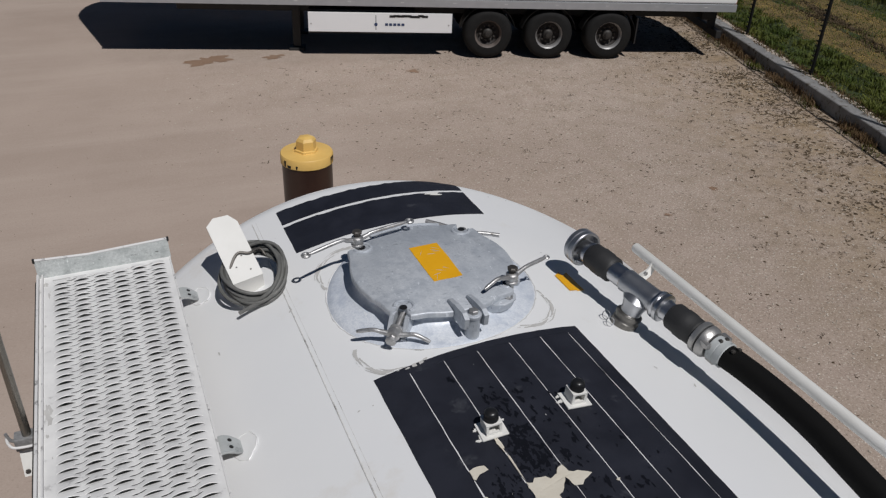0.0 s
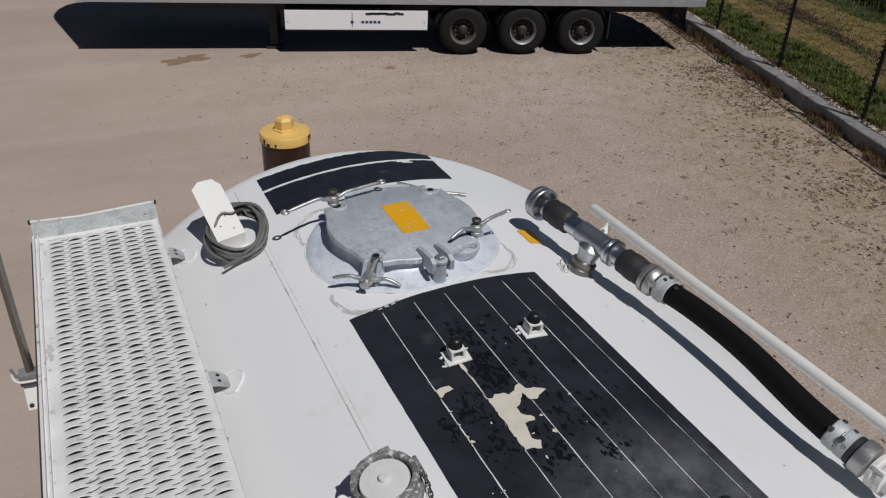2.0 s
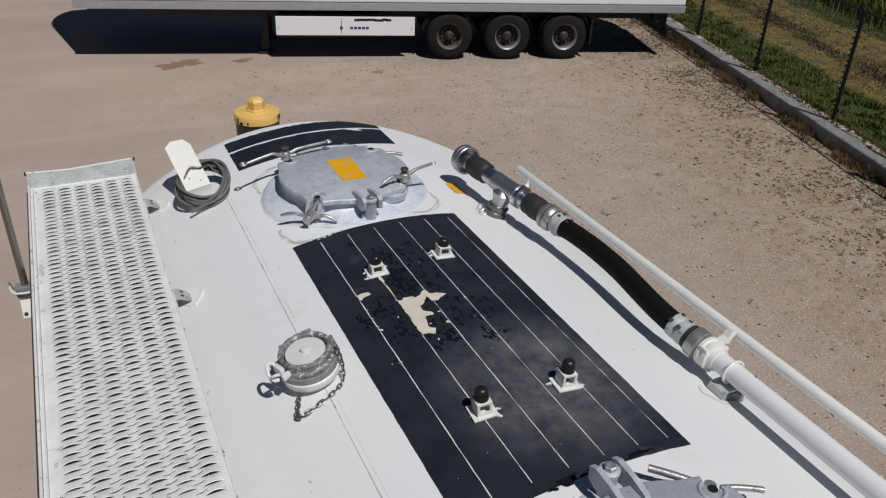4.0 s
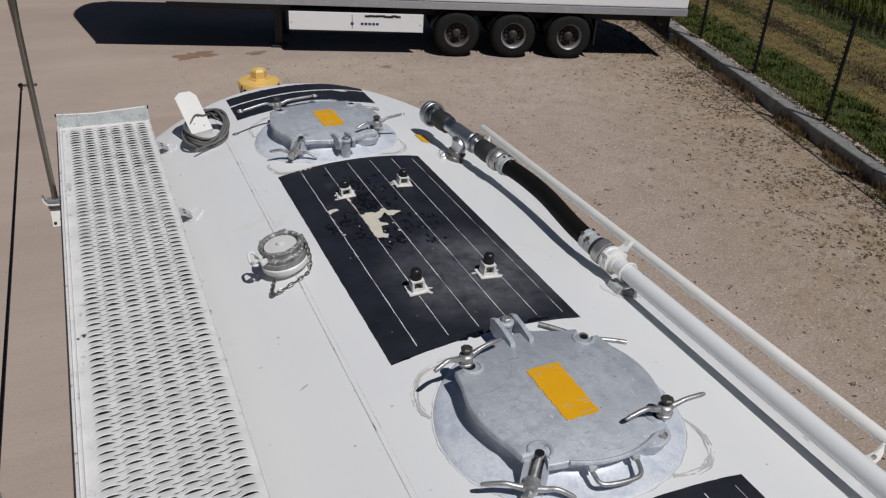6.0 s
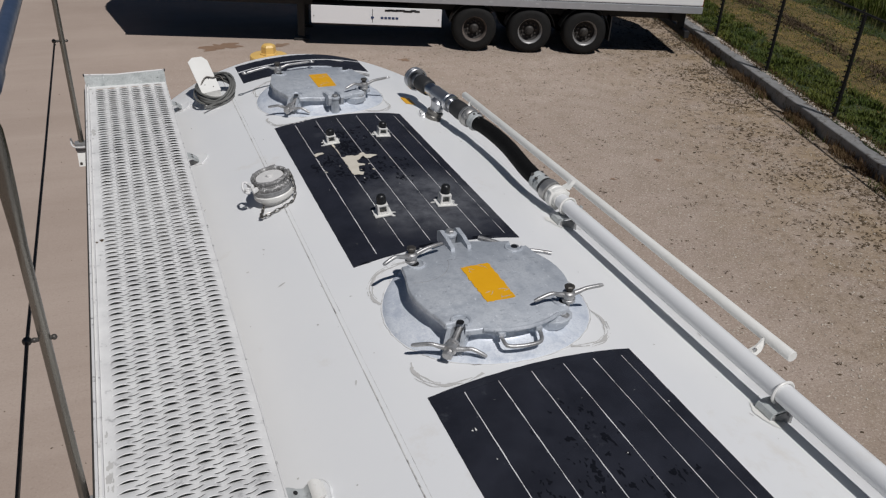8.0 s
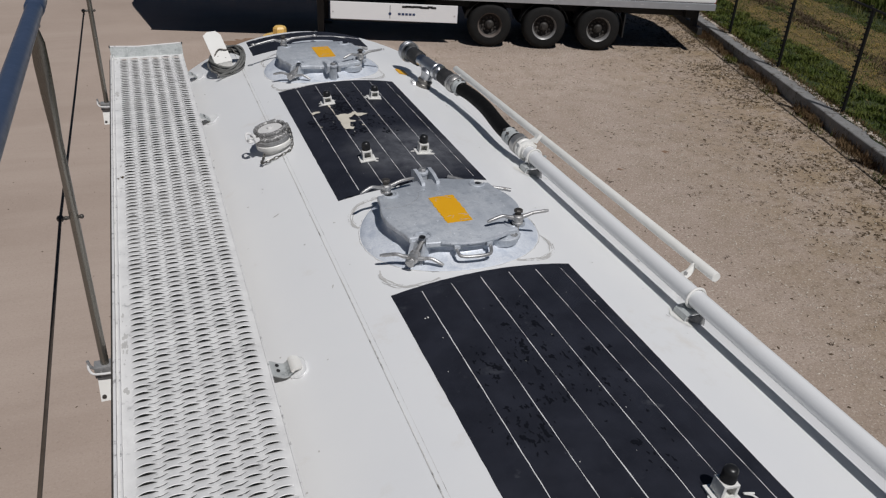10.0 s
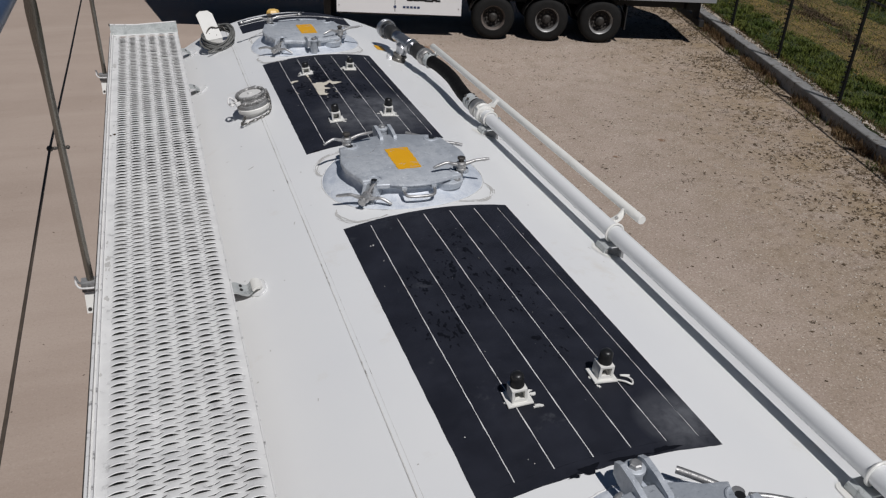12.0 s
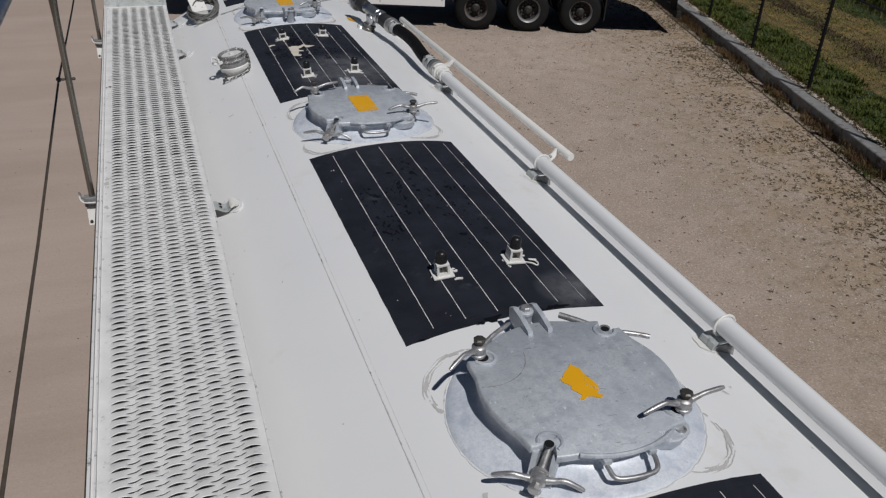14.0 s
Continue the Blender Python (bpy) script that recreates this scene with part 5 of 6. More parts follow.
# ---- folding handrail ----
rail = thing("handrail", (-1.142, -2.05, 3.70), "weathered steel handrail with thin lower cable", "handrail")
for y in (2.22, 0.025, -2.155):
    bm = bmesh.new()
    loops = []
    for z_, ax, ay in ((0.0, 0.0110, 0.0110), (0.66, 0.0110, 0.0110), (0.76, 0.0150, 0.0095), (0.835, 0.0165, 0.0045), (0.88, 0.0150, 0.0035), (0.905, 0.0085, 0.0030), (0.915, 0.0045, 0.0028), (0.945, 0.0040, 0.0028)):
        loops.append([(0.009 + ax * math.cos(t) + 0.004 * max(z_ - 0.86, 0) * 10, y + ay * math.sin(t), z_) for t in [2 * math.pi * k / 16 for k in range(16)]])
    rings(bm, loops)
    post = part("post", bm, TUBE, rail, "steel tube post with a flattened top end", smooth=True)
    bm = bmesh.new()
    rings(bm, [[(-0.016, y + y_ - 0.004, z_), (0.022, y + y_ - 0.004, z_), (0.022, y + y_ + 0.006, z_), (-0.016, y + y_ + 0.006, z_)] for y_, z_ in ((0.0, -0.030), (-0.012, -0.060), (-0.030, -0.104))])
    sock = part("socket", bm, WHITE2, post, "white painted holder plate")
    for bx, bz in ((-0.006, -0.090), (0.018, -0.078)):
        bm = bmesh.new()
        lathe(bm, [(0.006, 0), (0.006, 0.004), (0.003, 0.005)], 8, (bx, y - 0.030 if bz < -0.085 else y - 0.024, bz), (0, -1, 0))
        part("bolt", bm, DARKWIRE, sock)
    bm = bmesh.new()
    box(bm, 0.004, y, -0.018, 0.048, 0.036, 0.036, 0.003)
    part("hinge_clip", bm, OLDSTEEL, post, "dull steel hinge clip")
    for sx in (-1, 1):
        bm = bmesh.new()
        tube(bm, smooth_path([(0.004 + sx * 0.018, y - 0.012, -0.006), (0.004 + sx * 0.030, y - 0.014, 0.004), (0.004 + sx * 0.036, y - 0.012, 0.024)], 4), 0.0042, 8)
        part("hook", bm, OLDSTEEL, post, smooth=True)
    bm = bmesh.new()
    tube(bm, smooth_path([(-0.030, y - 0.010, 0.020), (-0.032, y - 0.018, 0.002), (-0.022, y - 0.026, -0.012), (0.004, y - 0.029, -0.015), (0.024, y - 0.028, -0.018), (0.031, y - 0.026, -0.040)], 4), 0.0034, 8)
    part("keeper_wire", bm, CHIPPED, post, "white painted keeper wire", smooth=True)
    bm = bmesh.new()
    tube(bm, [(0.026, y, 0.45), (-0.028, y, 0.45)], 0.0045, 8)
    for bx, br in ((-0.022, 0.0092), (-0.009, 0.0055), (0.026, 0.006)):
        lathe(bm, [(br * math.sin(t), -br * math.cos(t)) for t in [math.pi * (0.08 + 0.84 * k / 6) for k in range(7)]], 10, (bx, y, 0.45))
    part("cable_eye", bm, DARKWIRE, post, smooth=True)
    bm = bmesh.new()
    box(bm, 0.016, y - 0.008, 0.928, 0.014, 0.02, 0.026, 0.003)
    part("rail_clip", bm, DARKWIRE, post)
bm = bmesh.new()
tube(bm, [(-0.022, 2.25, 0.428), (-0.022, 2.22, 0.44), (-0.022, 1.0, 0.440), (-0.022, 0.025, 0.45), (-0.006, -1.15, 0.444), (0.004, -2.3, 0.45), (0.006, -4.6, 0.45)], 0.0037, 8)
part("cable", bm, RUSTWIRE, rail, "brown weathered wire rope")
bm = bmesh.new()
tube(bm, [(0.018, 2.25, 0.955), (0.020, -4.6, 0.955)], 0.0175, 16)
top_rail = part("top_rail", bm, SKYTUBE, rail, "dark top rail, the sky's reflection put into its blue colour", smooth=True)
for y in (2.155, 0.06, -2.155):
    bm = bmesh.new()
    lathe(bm, [(0.017, -0.05), (0.0205, -0.045), (0.0205, 0.045), (0.017, 0.05)], 16, (0.018, y, 0.955), (0, 1, 0))
    part("sleeve", bm, SKYTUBE, top_rail, smooth=True)

# ---- pipework along the tank ----
pipe = thing("filling_pipe", (0.609, -1.030, 3.754), "long white painted filling pipe on saddle brackets", "pipe")
bm = bmesh.new()
tube(bm, [(0, 0, 0), (0, -7.15, 0)], 0.0294, 24)
part("tube", bm, WHITE, pipe, smooth=True)
bm = bmesh.new()
lathe(bm, [(0.033, -0.015), (0.036, 0.0), (0.045, 0.003), (0.046, 0.016), (0.042, 0.020), (0.042, 0.026), (0.046, 0.030), (0.046, 0.040), (0.036, 0.044)], 28, (0, -0.025, 0), (0, 1, 0))
for a in (20, 140, 260):
    p = polar(0.045, a, 0)
    box(bm, p.x, -0.006, p.y, 0.010, 0.030, 0.010, 0.002)
part("coupling_flange", bm, WHITE2, pipe, "white painted coupling", smooth=True)
bm = bmesh.new()
rings(bm, [[(0.020, y_, 0.038), (0.050, y_, 0.026), (0.066, y_, 0.050), (0.078, y_ + 0.004, 0.062), (0.060, y_ + 0.004, 0.066), (0.044, y_, 0.048)] for y_ in (-0.012, 0.010)])
part("coupling_ear", bm, WHITE2, pipe, "white painted locking ear")
bm = bmesh.new()
lathe(bm, [(0.007, 0), (0.007, 0.006), (0.003, 0.007)], 10, (0.017, -0.155, 0.0245), (0.57, 0, 0.82))
part("pin", bm, GALVW, pipe, "bare steel pin")
for y in (-0.092, -1.255, -2.455, -3.675, -4.875):
    bm = bmesh.new()
    pts = [(0.0345 * math.cos(t), y, 0.0345 * math.sin(t)) for t in [radians(-70 + 320 * k / 18) for k in range(19)]]
    tube(bm, pts, 0.0046, 8)
    clip = part("u_bolt", bm, WHITE2, pipe, smooth=True)
    bm = bmesh.new()
    lp = [[(x_, y + w, z_) for x_, z_ in ((0.034, -0.036), (-0.030, -0.034), (-0.046, -0.040), (-0.052, -0.054), (-0.049, -0.074), (-0.043, -0.074), (-0.046, -0.055), (-0.041, -0.045), (-0.028, -0.040), (0.034, -0.042))] for w in (-0.030, 0.030)]
    rings(bm, lp)
    part("saddle", bm, GALVW, clip, "bent bare-metal saddle")
    bm = bmesh.new()
    rings(bm, [[(-0.046, y + w, -0.050), (0.030, y + w, -0.046), (0.034, y + w, -0.094), (-0.044, y + w, -0.078)] for w in (-0.029, -0.024)])
    part("web", bm, OLDSTEEL, clip, "grey web plate under the saddle")
    bm = bmesh.new()
    pad = [(px_ * 0.052 - 0.030, y + 0.052 * py_) for px_, py_ in blotch(0, 0, 1, 1, 40 + int(y * -10), 22, 0.16)]
    top_ = [bm.verts.new((px_, py_, deck(px_ + 0.609, 0.002) - 3.754)) for px_, py_ in pad]
    bm.faces.new(top_)
    part("weld_pad", bm, WHITE2, clip, "thick white paint round the weld")
    for bx, by in ((-0.062, 0.020), (0.012, -0.033)):
        bm = bmesh.new()
        lathe(bm, [(0.006, 0), (0.006, 0.010), (0.003, 0.012)], 8, (bx, y + by, -0.074 if bx < 0 else -0.056))
        part("bolt", bm, OLDSTEEL, clip)

side = thing("side_tube", (0.852, 0.45, 3.664), "thin white closed tube beside the filling pipe", "tube")
bm = bmesh.new()
tube(bm, [(0, 0, 0), (0, -0.003, 0), (0.010, -2.532, 0.003), (0.010, -2.535, 0.003)], lambda t: 0.0185 if 0.01 < t < 0.99 else 0.017, 18)
part("tube", bm, WHITE2, side, smooth=True)
for y in (-0.12, -2.43):
    bm = bmesh.new()
    lp = [[(x_, y + w * (1 if z_ > -0.02 else 5), z_) for x_, z_ in ((-0.082, -0.070), (-0.050, -0.060), (-0.020, -0.036), (0.004, -0.014), (0.002, 0.004), (-0.018, 0.006), (-0.032, -0.016), (-0.060, -0.040))] for w in (-0.0025, 0.0025)]
    rings(bm, lp)
    tab = part("tab", bm, WHITE2, side, "small white plate with a bolt")
    bm = bmesh.new()
    lathe(bm, [(0.008, 0), (0.008, 0.006), (0.004, 0.008)], 8, (-0.040, y - 0.002, -0.030), (0, -1, 0))
    part("bolt", bm, CAST, tab)

# hose with its fittings: from a free flange through a tee to the pipe
AX = smooth_path([(0.484, 0.30, 3.840), (0.497, 0.168, 3.838), (0.511, 0.09, 3.834), (0.529, -0.002, 3.825), (0.546, -0.083, 3.818), (0.561, -0.158, 3.810), (0.577, -0.232, 3.801), (0.59, -0.30, 3.795)], 10)
fittings = thing("hose_assembly", (0.5, 0.05, 3.74), "stainless pipe tee with rubber sleeves and black hose", "hose assembly")
OFF = Vector((0.5, 0.05, 3.74))


def along(y0, y1, prof, name, mat, parent, label="", seg=28):
    """Turned fitting on the hose's axis between two stations."""
    def at(y):
        for a, b in zip(AX, AX[1:]):
            if a.y >= y >= b.y:
                return a.lerp(b, (a.y - y) / max(a.y - b.y, 1e-6))
        return AX[0] if y > AX[0].y else AX[-1]
    a, b = at(y0) - OFF, at(y1) - OFF
    ln = (b - a).length
    bm = bmesh.new()
    lathe(bm, [(r_, f * ln) for r_, f in prof], seg, a, (b - a).normalized())
    return part(name, bm, mat, parent, label, smooth=True)


along(0.292, 0.252, [(0.030, 0.0), (0.053, 0.0), (0.057, 0.06), (0.057, 0.42), (0.0545, 0.46), (0.0545, 0.54), (0.058, 0.58), (0.058, 0.95), (0.056, 1.0), (0.050, 1.0), (0.048, 0.4), (0.028, 0.38)], "end_flange", BRUSHED, fittings, "ribbed steel end cup")
along(0.264, 0.205, [(0.028, 0), (0.028, 0.45), (0.036, 0.55), (0.036, 0.9), (0.03, 1)], "ferrule", CHROME, fittings, "bright ferrule")
along(0.222, 0.118, [(0.035, 0), (0.041, 0.07), (0.041, 0.3), (0.043, 0.36), (0.043, 0.64), (0.041, 0.7), (0.041, 0.93), (0.035, 1)], "sleeve", RUBBER, fittings, "black rubber sleeve")
along(0.125, 0.068, [(0.032, 0), (0.032, 1)], "spool", CHROME, fittings, "polished pipe")
along(0.072, -0.055, [(0.033, 0), (0.036, 0.04), (0.035, 0.15), (0.035, 0.85), (0.036, 0.96), (0.033, 1)], "tee", BRUSHED, fittings, "satin stainless tee")
FOOT, UPW = Vector((0.497, 0.008, 3.750)), Vector((0.026, -0.006, 0.075)).normalized()
bm = bmesh.new()
lathe(bm, [(0.0335, 0.0), (0.0320, 0.012), (0.0325, 0.024), (0.0370, 0.040), (0.0440, 0.054), (0.0300, 0.072)], 28, FOOT - OFF, UPW)
part("branch", bm, BRUSHED, fittings, smooth=True)
bm = bmesh.new()
lathe(bm, [(0.034, -0.05), (0.035, -0.042), (0.040, -0.036), (0.041, -0.018), (0.037, -0.013), (0.037, -0.008), (0.041, -0.003), (0.041, 0.006), (0.034, 0.011)], 24, FOOT - OFF, UPW)
# chrome foot in a darker steel: its dark reflections are put into the colour
clampf = part("branch_clamp", bm, CHAINM, fittings, "chrome clamp foot, dark reflections put into its colour", smooth=True)
for cx, cy in ((-0.058, 0.03), (-0.068, -0.005)):
    bm = bmesh.new()
    pts = [FOOT - OFF + Vector((cx + 0.014 * math.cos(t), cy + 0.006 * math.sin(t), 0.012 * math.sin(t) - 0.005)) for t in [2 * math.pi * i / 14 for i in range(14)]]
    tube(bm, pts, 0.0014, 5, closed=True)
    part("split_ring", bm, CHROME, clampf)
along(-0.05, -0.085, [(0.034, 0), (0.042, 0.1), (0.044, 0.3), (0.038, 0.45), (0.044, 0.6), (0.044, 0.9), (0.034, 1)], "clamp", CHROME, fittings, "bright ring clamp")
along(-0.08, -0.118, [(0.033, 0), (0.030, 0.5), (0.034, 1)], "spool", CHROME, fittings, "polished pipe")
along(-0.108, -0.202, [(0.035, 0), (0.041, 0.08), (0.041, 0.35), (0.043, 0.4), (0.043, 0.66), (0.041, 0.72), (0.041, 0.93), (0.035, 1)], "sleeve", RUBBER, fittings, "black rubber sleeve")
along(-0.202, -0.250, [(0.038, 0), (0.046, 0.05), (0.048, 0.2), (0.048, 0.34), (0.043, 0.4), (0.043, 0.46), (0.048, 0.52), (0.047, 0.8), (0.040, 1)], "coupling", ALU, fittings, "cast aluminium hose coupling")
for a in (30, 150, 270):
    bm = bmesh.new()
    p = polar(0.041, a, 0)
    box(bm, 0.58 + p.x - OFF.x, -0.258 - OFF.y, 3.799 + p.y - OFF.z, 0.016, 0.032, 0.016, 0.003)
    part("coupling_lug", bm, ALU, fittings)
along(-0.248, -0.258, [(0.030, 0), (0.031, 0.5), (0.030, 1)], "neck", RUBBER, fittings, "black gap between coupling and clamp shells")
along(-0.255, -0.352, [(0.034, 0), (0.0375, 0.04), (0.0380, 0.46), (0.0365, 0.48), (0.0365, 0.54), (0.0385, 0.56), (0.0390, 0.95), (0.037, 1)], "hose_clamp", GALVW, fittings, "clamp shells with bolts")
for k, (yy, aa) in enumerate(((-0.278, 74), (-0.278, 106), (-0.326, 74), (-0.326, 106))):
    bm = bmesh.new()
    p = polar(0.0385, aa, 0)
    box(bm, 0.588 + p.x - OFF.x, yy - OFF.y, 3.797 + p.y - OFF.z, 0.009, 0.010, 0.008, 0.002)
    part("clamp_bolt", bm, DARKWIRE, fittings, "dark clamp bolt")
along(-0.219, -0.224, [(0.0445, 0), (0.0452, 0.2), (0.0452, 0.8), (0.0445, 1)], "groove_seal", RUBBER, fittings, "dark seal in the coupling's groove")
bm = bmesh.new()
hose_pts = [(0.586, -0.285, 3.797), (0.597, -0.38, 3.798), (0.602, -0.49, 3.797), (0.600, -0.607, 3.794), (0.590, -0.72, 3.789), (0.583, -0.82, 3.783), (0.586, -0.93, 3.774)]
tube(bm, [Vector(p) - OFF for p in smooth_path(hose_pts, 8)], 0.0340, 24)
part("hose", bm, HOSE, fittings, "black rubber hose", smooth=True)
a = Vector((0.5835, -0.895, 3.7775)) - OFF
ax_ = Vector((0.0245, -0.135, -0.0225)).normalized()
bm = bmesh.new()
lathe(bm, [(0.034, 0), (0.0375, 0.003), (0.0380, 0.028), (0.0365, 0.030), (0.0365, 0.034), (0.0385, 0.036), (0.0385, 0.056), (0.036, 0.058)], 28, a, ax_)
shells = part("hose_clamp", bm, GALVW, fittings, "clamp shells with bolts", smooth=True)
for d_, aa in ((0.014, 60), (0.014, 130), (0.046, 60), (0.046, 130)):
    bm = bmesh.new()
    p = polar(0.0375, aa, 0)
    box(bm, a.x + p.x, a.y - d_, a.z + p.y - d_ * 0.12, 0.010, 0.012, 0.009, 0.002)
    part("clamp_bolt", bm, DARKWIRE, shells, "dark clamp bolt")
bm = bmesh.new()
lathe(bm, [(0.030, 0.056), (0.0385, 0.060), (0.0395, 0.070), (0.030, 0.074)], 28, a, ax_)
part("seal", bm, RUBBER, fittings, "dark rubber seal", smooth=True)
bm = bmesh.new()
lathe(bm, [(0.036, 0.072), (0.0435, 0.075), (0.0455, 0.082), (0.0455, 0.106), (0.040, 0.110)], 28, a, ax_)
part("coupling", bm, ALU, fittings, "cast aluminium hose coupling", smooth=True)

# ---- tipping ram ahead of the tank ----
ram = thing("tipping_ram", (0.053, 2.06, 0), "dark brown hydraulic ram with a yellow bolted cap", "hydraulic ram")
bm = bmesh.new()
lathe(bm, [(0.16, 0.0), (0.16, 0.9), (0.125, 0.92), (0.125, 3.44)], 40)
part("cylinder", bm, BROWN, ram, smooth=True)
bm = bmesh.new()
lathe(bm, [(0.126, 3.436), (0.131, 3.439), (0.131, 3.482), (0.127, 3.487), (0.06, 3.492), (0.05, 3.494)], 48)
cap = part("cap", bm, YELLOW, ram, "yellow painted cap", smooth=True)
bm = bmesh.new()
lathe(bm, [(0.062, 3.490), (0.060, 3.502), (0.052, 3.505), (0.050, 3.548), (0.040, 3.562), (0.015, 3.568)], 6, axis=(0, 0, 1))
part("nut", bm, YELLOW, cap)
for a0, a1, z0, z1 in ((-160, -156, 3.443, 3.474), (-150, -142, 3.441, 3.456), (-42, -39, 3.443, 3.477), (-36, -34, 3.456, 3.478), (-31, -27, 3.441, 3.478), (-128, -126, 3.441, 3.460)):
    bm = bmesh.new()
    vs = [polar(0.1318, a, z) for a, z in ((a0, z0), (a1, z0), (a1 + 2, z1), (a0 - 1, z1))]
    bm.faces.new([bm.verts.new(v) for v in vs])
    part("worn_marking", bm, INK, cap)

# ---- refrigerated trailer across the yard ----
trailer = thing("box_trailer", (11.81, 11.66, 0), "white refrigerated box semi-trailer parked across the yard", "trailer", turn=-17.8)
trailer.matrix_basis = pose(11.81, 11.66, -0.023, 0, 0.33, -17.8)  # stands a little nose-up on its legs
LEN, REAR = 13.04, 0.08
bm = bmesh.new()
box(bm, (REAR - LEN) / 2, 1.28, 2.62, LEN + REAR, 2.56, 2.74, 0.03)
part("box_body", bm, TRAILW, trailer)
bm = bmesh.new()
box(bm, (REAR - LEN) / 2, -0.006, 1.155, LEN + REAR + 0.02, 0.02, 0.15, 0.004)
box(bm, (REAR - LEN) / 2, 0.01, 1.235, LEN + REAR, 0.012, 0.01)
part("bottom_rail", bm, TRAILG, trailer, "grey aluminium bottom rail")
bm = bmesh.new()
box(bm, -LEN / 2, 1.28, 1.17, LEN - 0.02, 2.5, 0.16)
for v in (0.75, 1.8):
    box(bm, -LEN / 2 + 0.5, v, 0.96, LEN - 1.6, 0.12, 0.34)
for u in (-2.63, -3.95, -5.26):
    box(bm, u, 1.28, 0.52, 0.14, 2.0, 0.14)
part("chassis", bm, CHASSIS, trailer)
bm = bmesh.new()
bow_ = [(0.0, 0.10), (-0.19, 0.40), (-0.36, 0.75), (-0.47, 1.05), (-0.53, 1.40), (-0.53, 1.75), (-0.47, 2.10), (-0.33, 2.34), (0.0, 2.46)]
rings(bm, [[(-LEN + p_ * f_, v_, z_) for p_, v_ in bow_] for f_, z_ in ((0.75, 1.85), (0.95, 1.93), (1.0, 2.05), (1.0, 3.88), (0.97, 3.97), (0.85, 4.0))])
part("cooling_unit", bm, TRAILW, trailer, "bowed white cooling unit")
bm = bmesh.new()
box(bm, -7.52, 0.055, 0.735, 2.98, 0.035, 0.40, 0.008)
skirt = part("side_skirt", bm, TRAILW, trailer, "white side panel with a dark scribble")
bm = bmesh.new()
box(bm, -7.62, 0.036, 0.74, 0.012, 0.004, 0.30)
part("panel_joint", bm, INK, skirt)
bm = bmesh.new()
rs = random.Random(3)
for k in range(9):
    box(bm, -7.28 + 0.085 * k, 0.034, 0.875 + rs.uniform(-0.012, 0.012), 0.12, 0.004, 0.045, 0.0, None)
part("scribble", bm, INK, skirt, "black painted-over scribble")
for k in range(5):
    bm = bmesh.new()
    box(bm, -7.40 + 0.085 * k, 0.034, 0.70, 0.062, 0.004, 0.05, 0.0, None)
    part("logo_mark", bm, NAVY, skirt)
bm = bmesh.new()
lathe(bm, [(0.035, 0), (0.035, 0.003)], 16, (-7.62, 0.034, 0.70), (0, -1, 0))
part("logo_mark", bm, NAVY, skirt)
for u in (-6.1, -8.95):
    bm = bmesh.new()
    lathe(bm, [(0.016, 0), (0.016, 0.006)], 10, (u, 0.036, 0.70), (0, -1, 0))
    part("bolt", bm, CAST, skirt)


def trailer_wheel(u, v, outer):
    bm = bmesh.new()
    lathe(bm, [(0.29, -0.03), (0.40, -0.035), (0.47, -0.02), (0.505, 0.02), (0.52, 0.06), (0.52, 0.30), (0.50, 0.35), (0.42, 0.38), (0.29, 0.37)], 40, (u, v, 0.525), (0, outer, 0), cap=False)
    w = part("wheel", bm, TYRE, trailer, "black tyre on a silver rim", smooth=True)
    bm = bmesh.new()
    for k in range(4):
        lathe(bm, [(0.5215, 0.09 + 0.05 * k), (0.5235, 0.092 + 0.05 * k), (0.5235, 0.112 + 0.05 * k), (0.5215, 0.114 + 0.05 * k)], 40, (u, v, 0.525), (0, outer, 0), cap=False)
    part("tread_rib", bm, TYRE, w)
    bm = bmesh.new()
    lathe(bm, [(0.292, -0.015), (0.300, -0.022), (0.296, -0.008), (0.282, 0.0), (0.266, 0.012), (0.258, 0.04), (0.250, 0.08)], 40, (u, v, 0.525), (0, outer, 0), cap=False)
    part("rim", bm, RIMBROWN if u < -5 else RIM, w, "rim brown with brake dust" if u < -5 else "silver steel rim", smooth=True)
    bm = bmesh.new()
    lathe(bm, [(0.252, 0.075), (0.235, 0.12), (0.205, 0.14), (0.12, 0.14), (0.05, 0.13)], 40, (u, v, 0.525), (0, outer, 0), cap=False)
    part("disc", bm, WHEELDISC, w, "dark grimy wheel disc", smooth=True)
    for k in range(10):
        bm = bmesh.new()
        p = polar(0.160, 36 * k + 9, 0)
        lathe(bm, [(0.021, 0.14), (0.021, 0.10), (0.014, 0.085)], 6, (u + p.x, v, 0.525 + p.y), (0, outer, 0))
        part("wheel_nut", bm, NUTM, w)
    bm = bmesh.new()
    lathe(bm, [(0.11, 0.14), (0.10, 0.05), (0.075, 0.035), (0.06, -0.005), (0.03, -0.01)], 24, (u, v, 0.525), (0, outer, 0))
    part("hub", bm, HUBM, w, "dusty dark hub", smooth=True)
    return w


for u in (-2.63, -3.94, -5.25):
    trailer_wheel(u, 0.05, 1)
    trailer_wheel(u, 2.52, -1)
bm = bmesh.new()
for u in (-2.63, -3.94, -5.25):
    pts = [(u + 0.6 * math.cos(t), 0.26, 0.50 + 0.6 * math.sin(t)) for t in [radians(12 + 156 * k / 12) for k in range(13)]]
    lp = []
    for q in pts:
        lp.append([(q[0], 0.08, q[2]), (q[0], 0.42, q[2]), (q[0], 0.42, q[2] + 0.012), (q[0], 0.08, q[2] + 0.012)])
    rings(bm, lp)
box(bm, -2.02, 0.24, 0.62, 0.03, 0.36, 0.55, 0.008)
part("mudguard", bm, CHASSIS, trailer)
bm = bmesh.new()
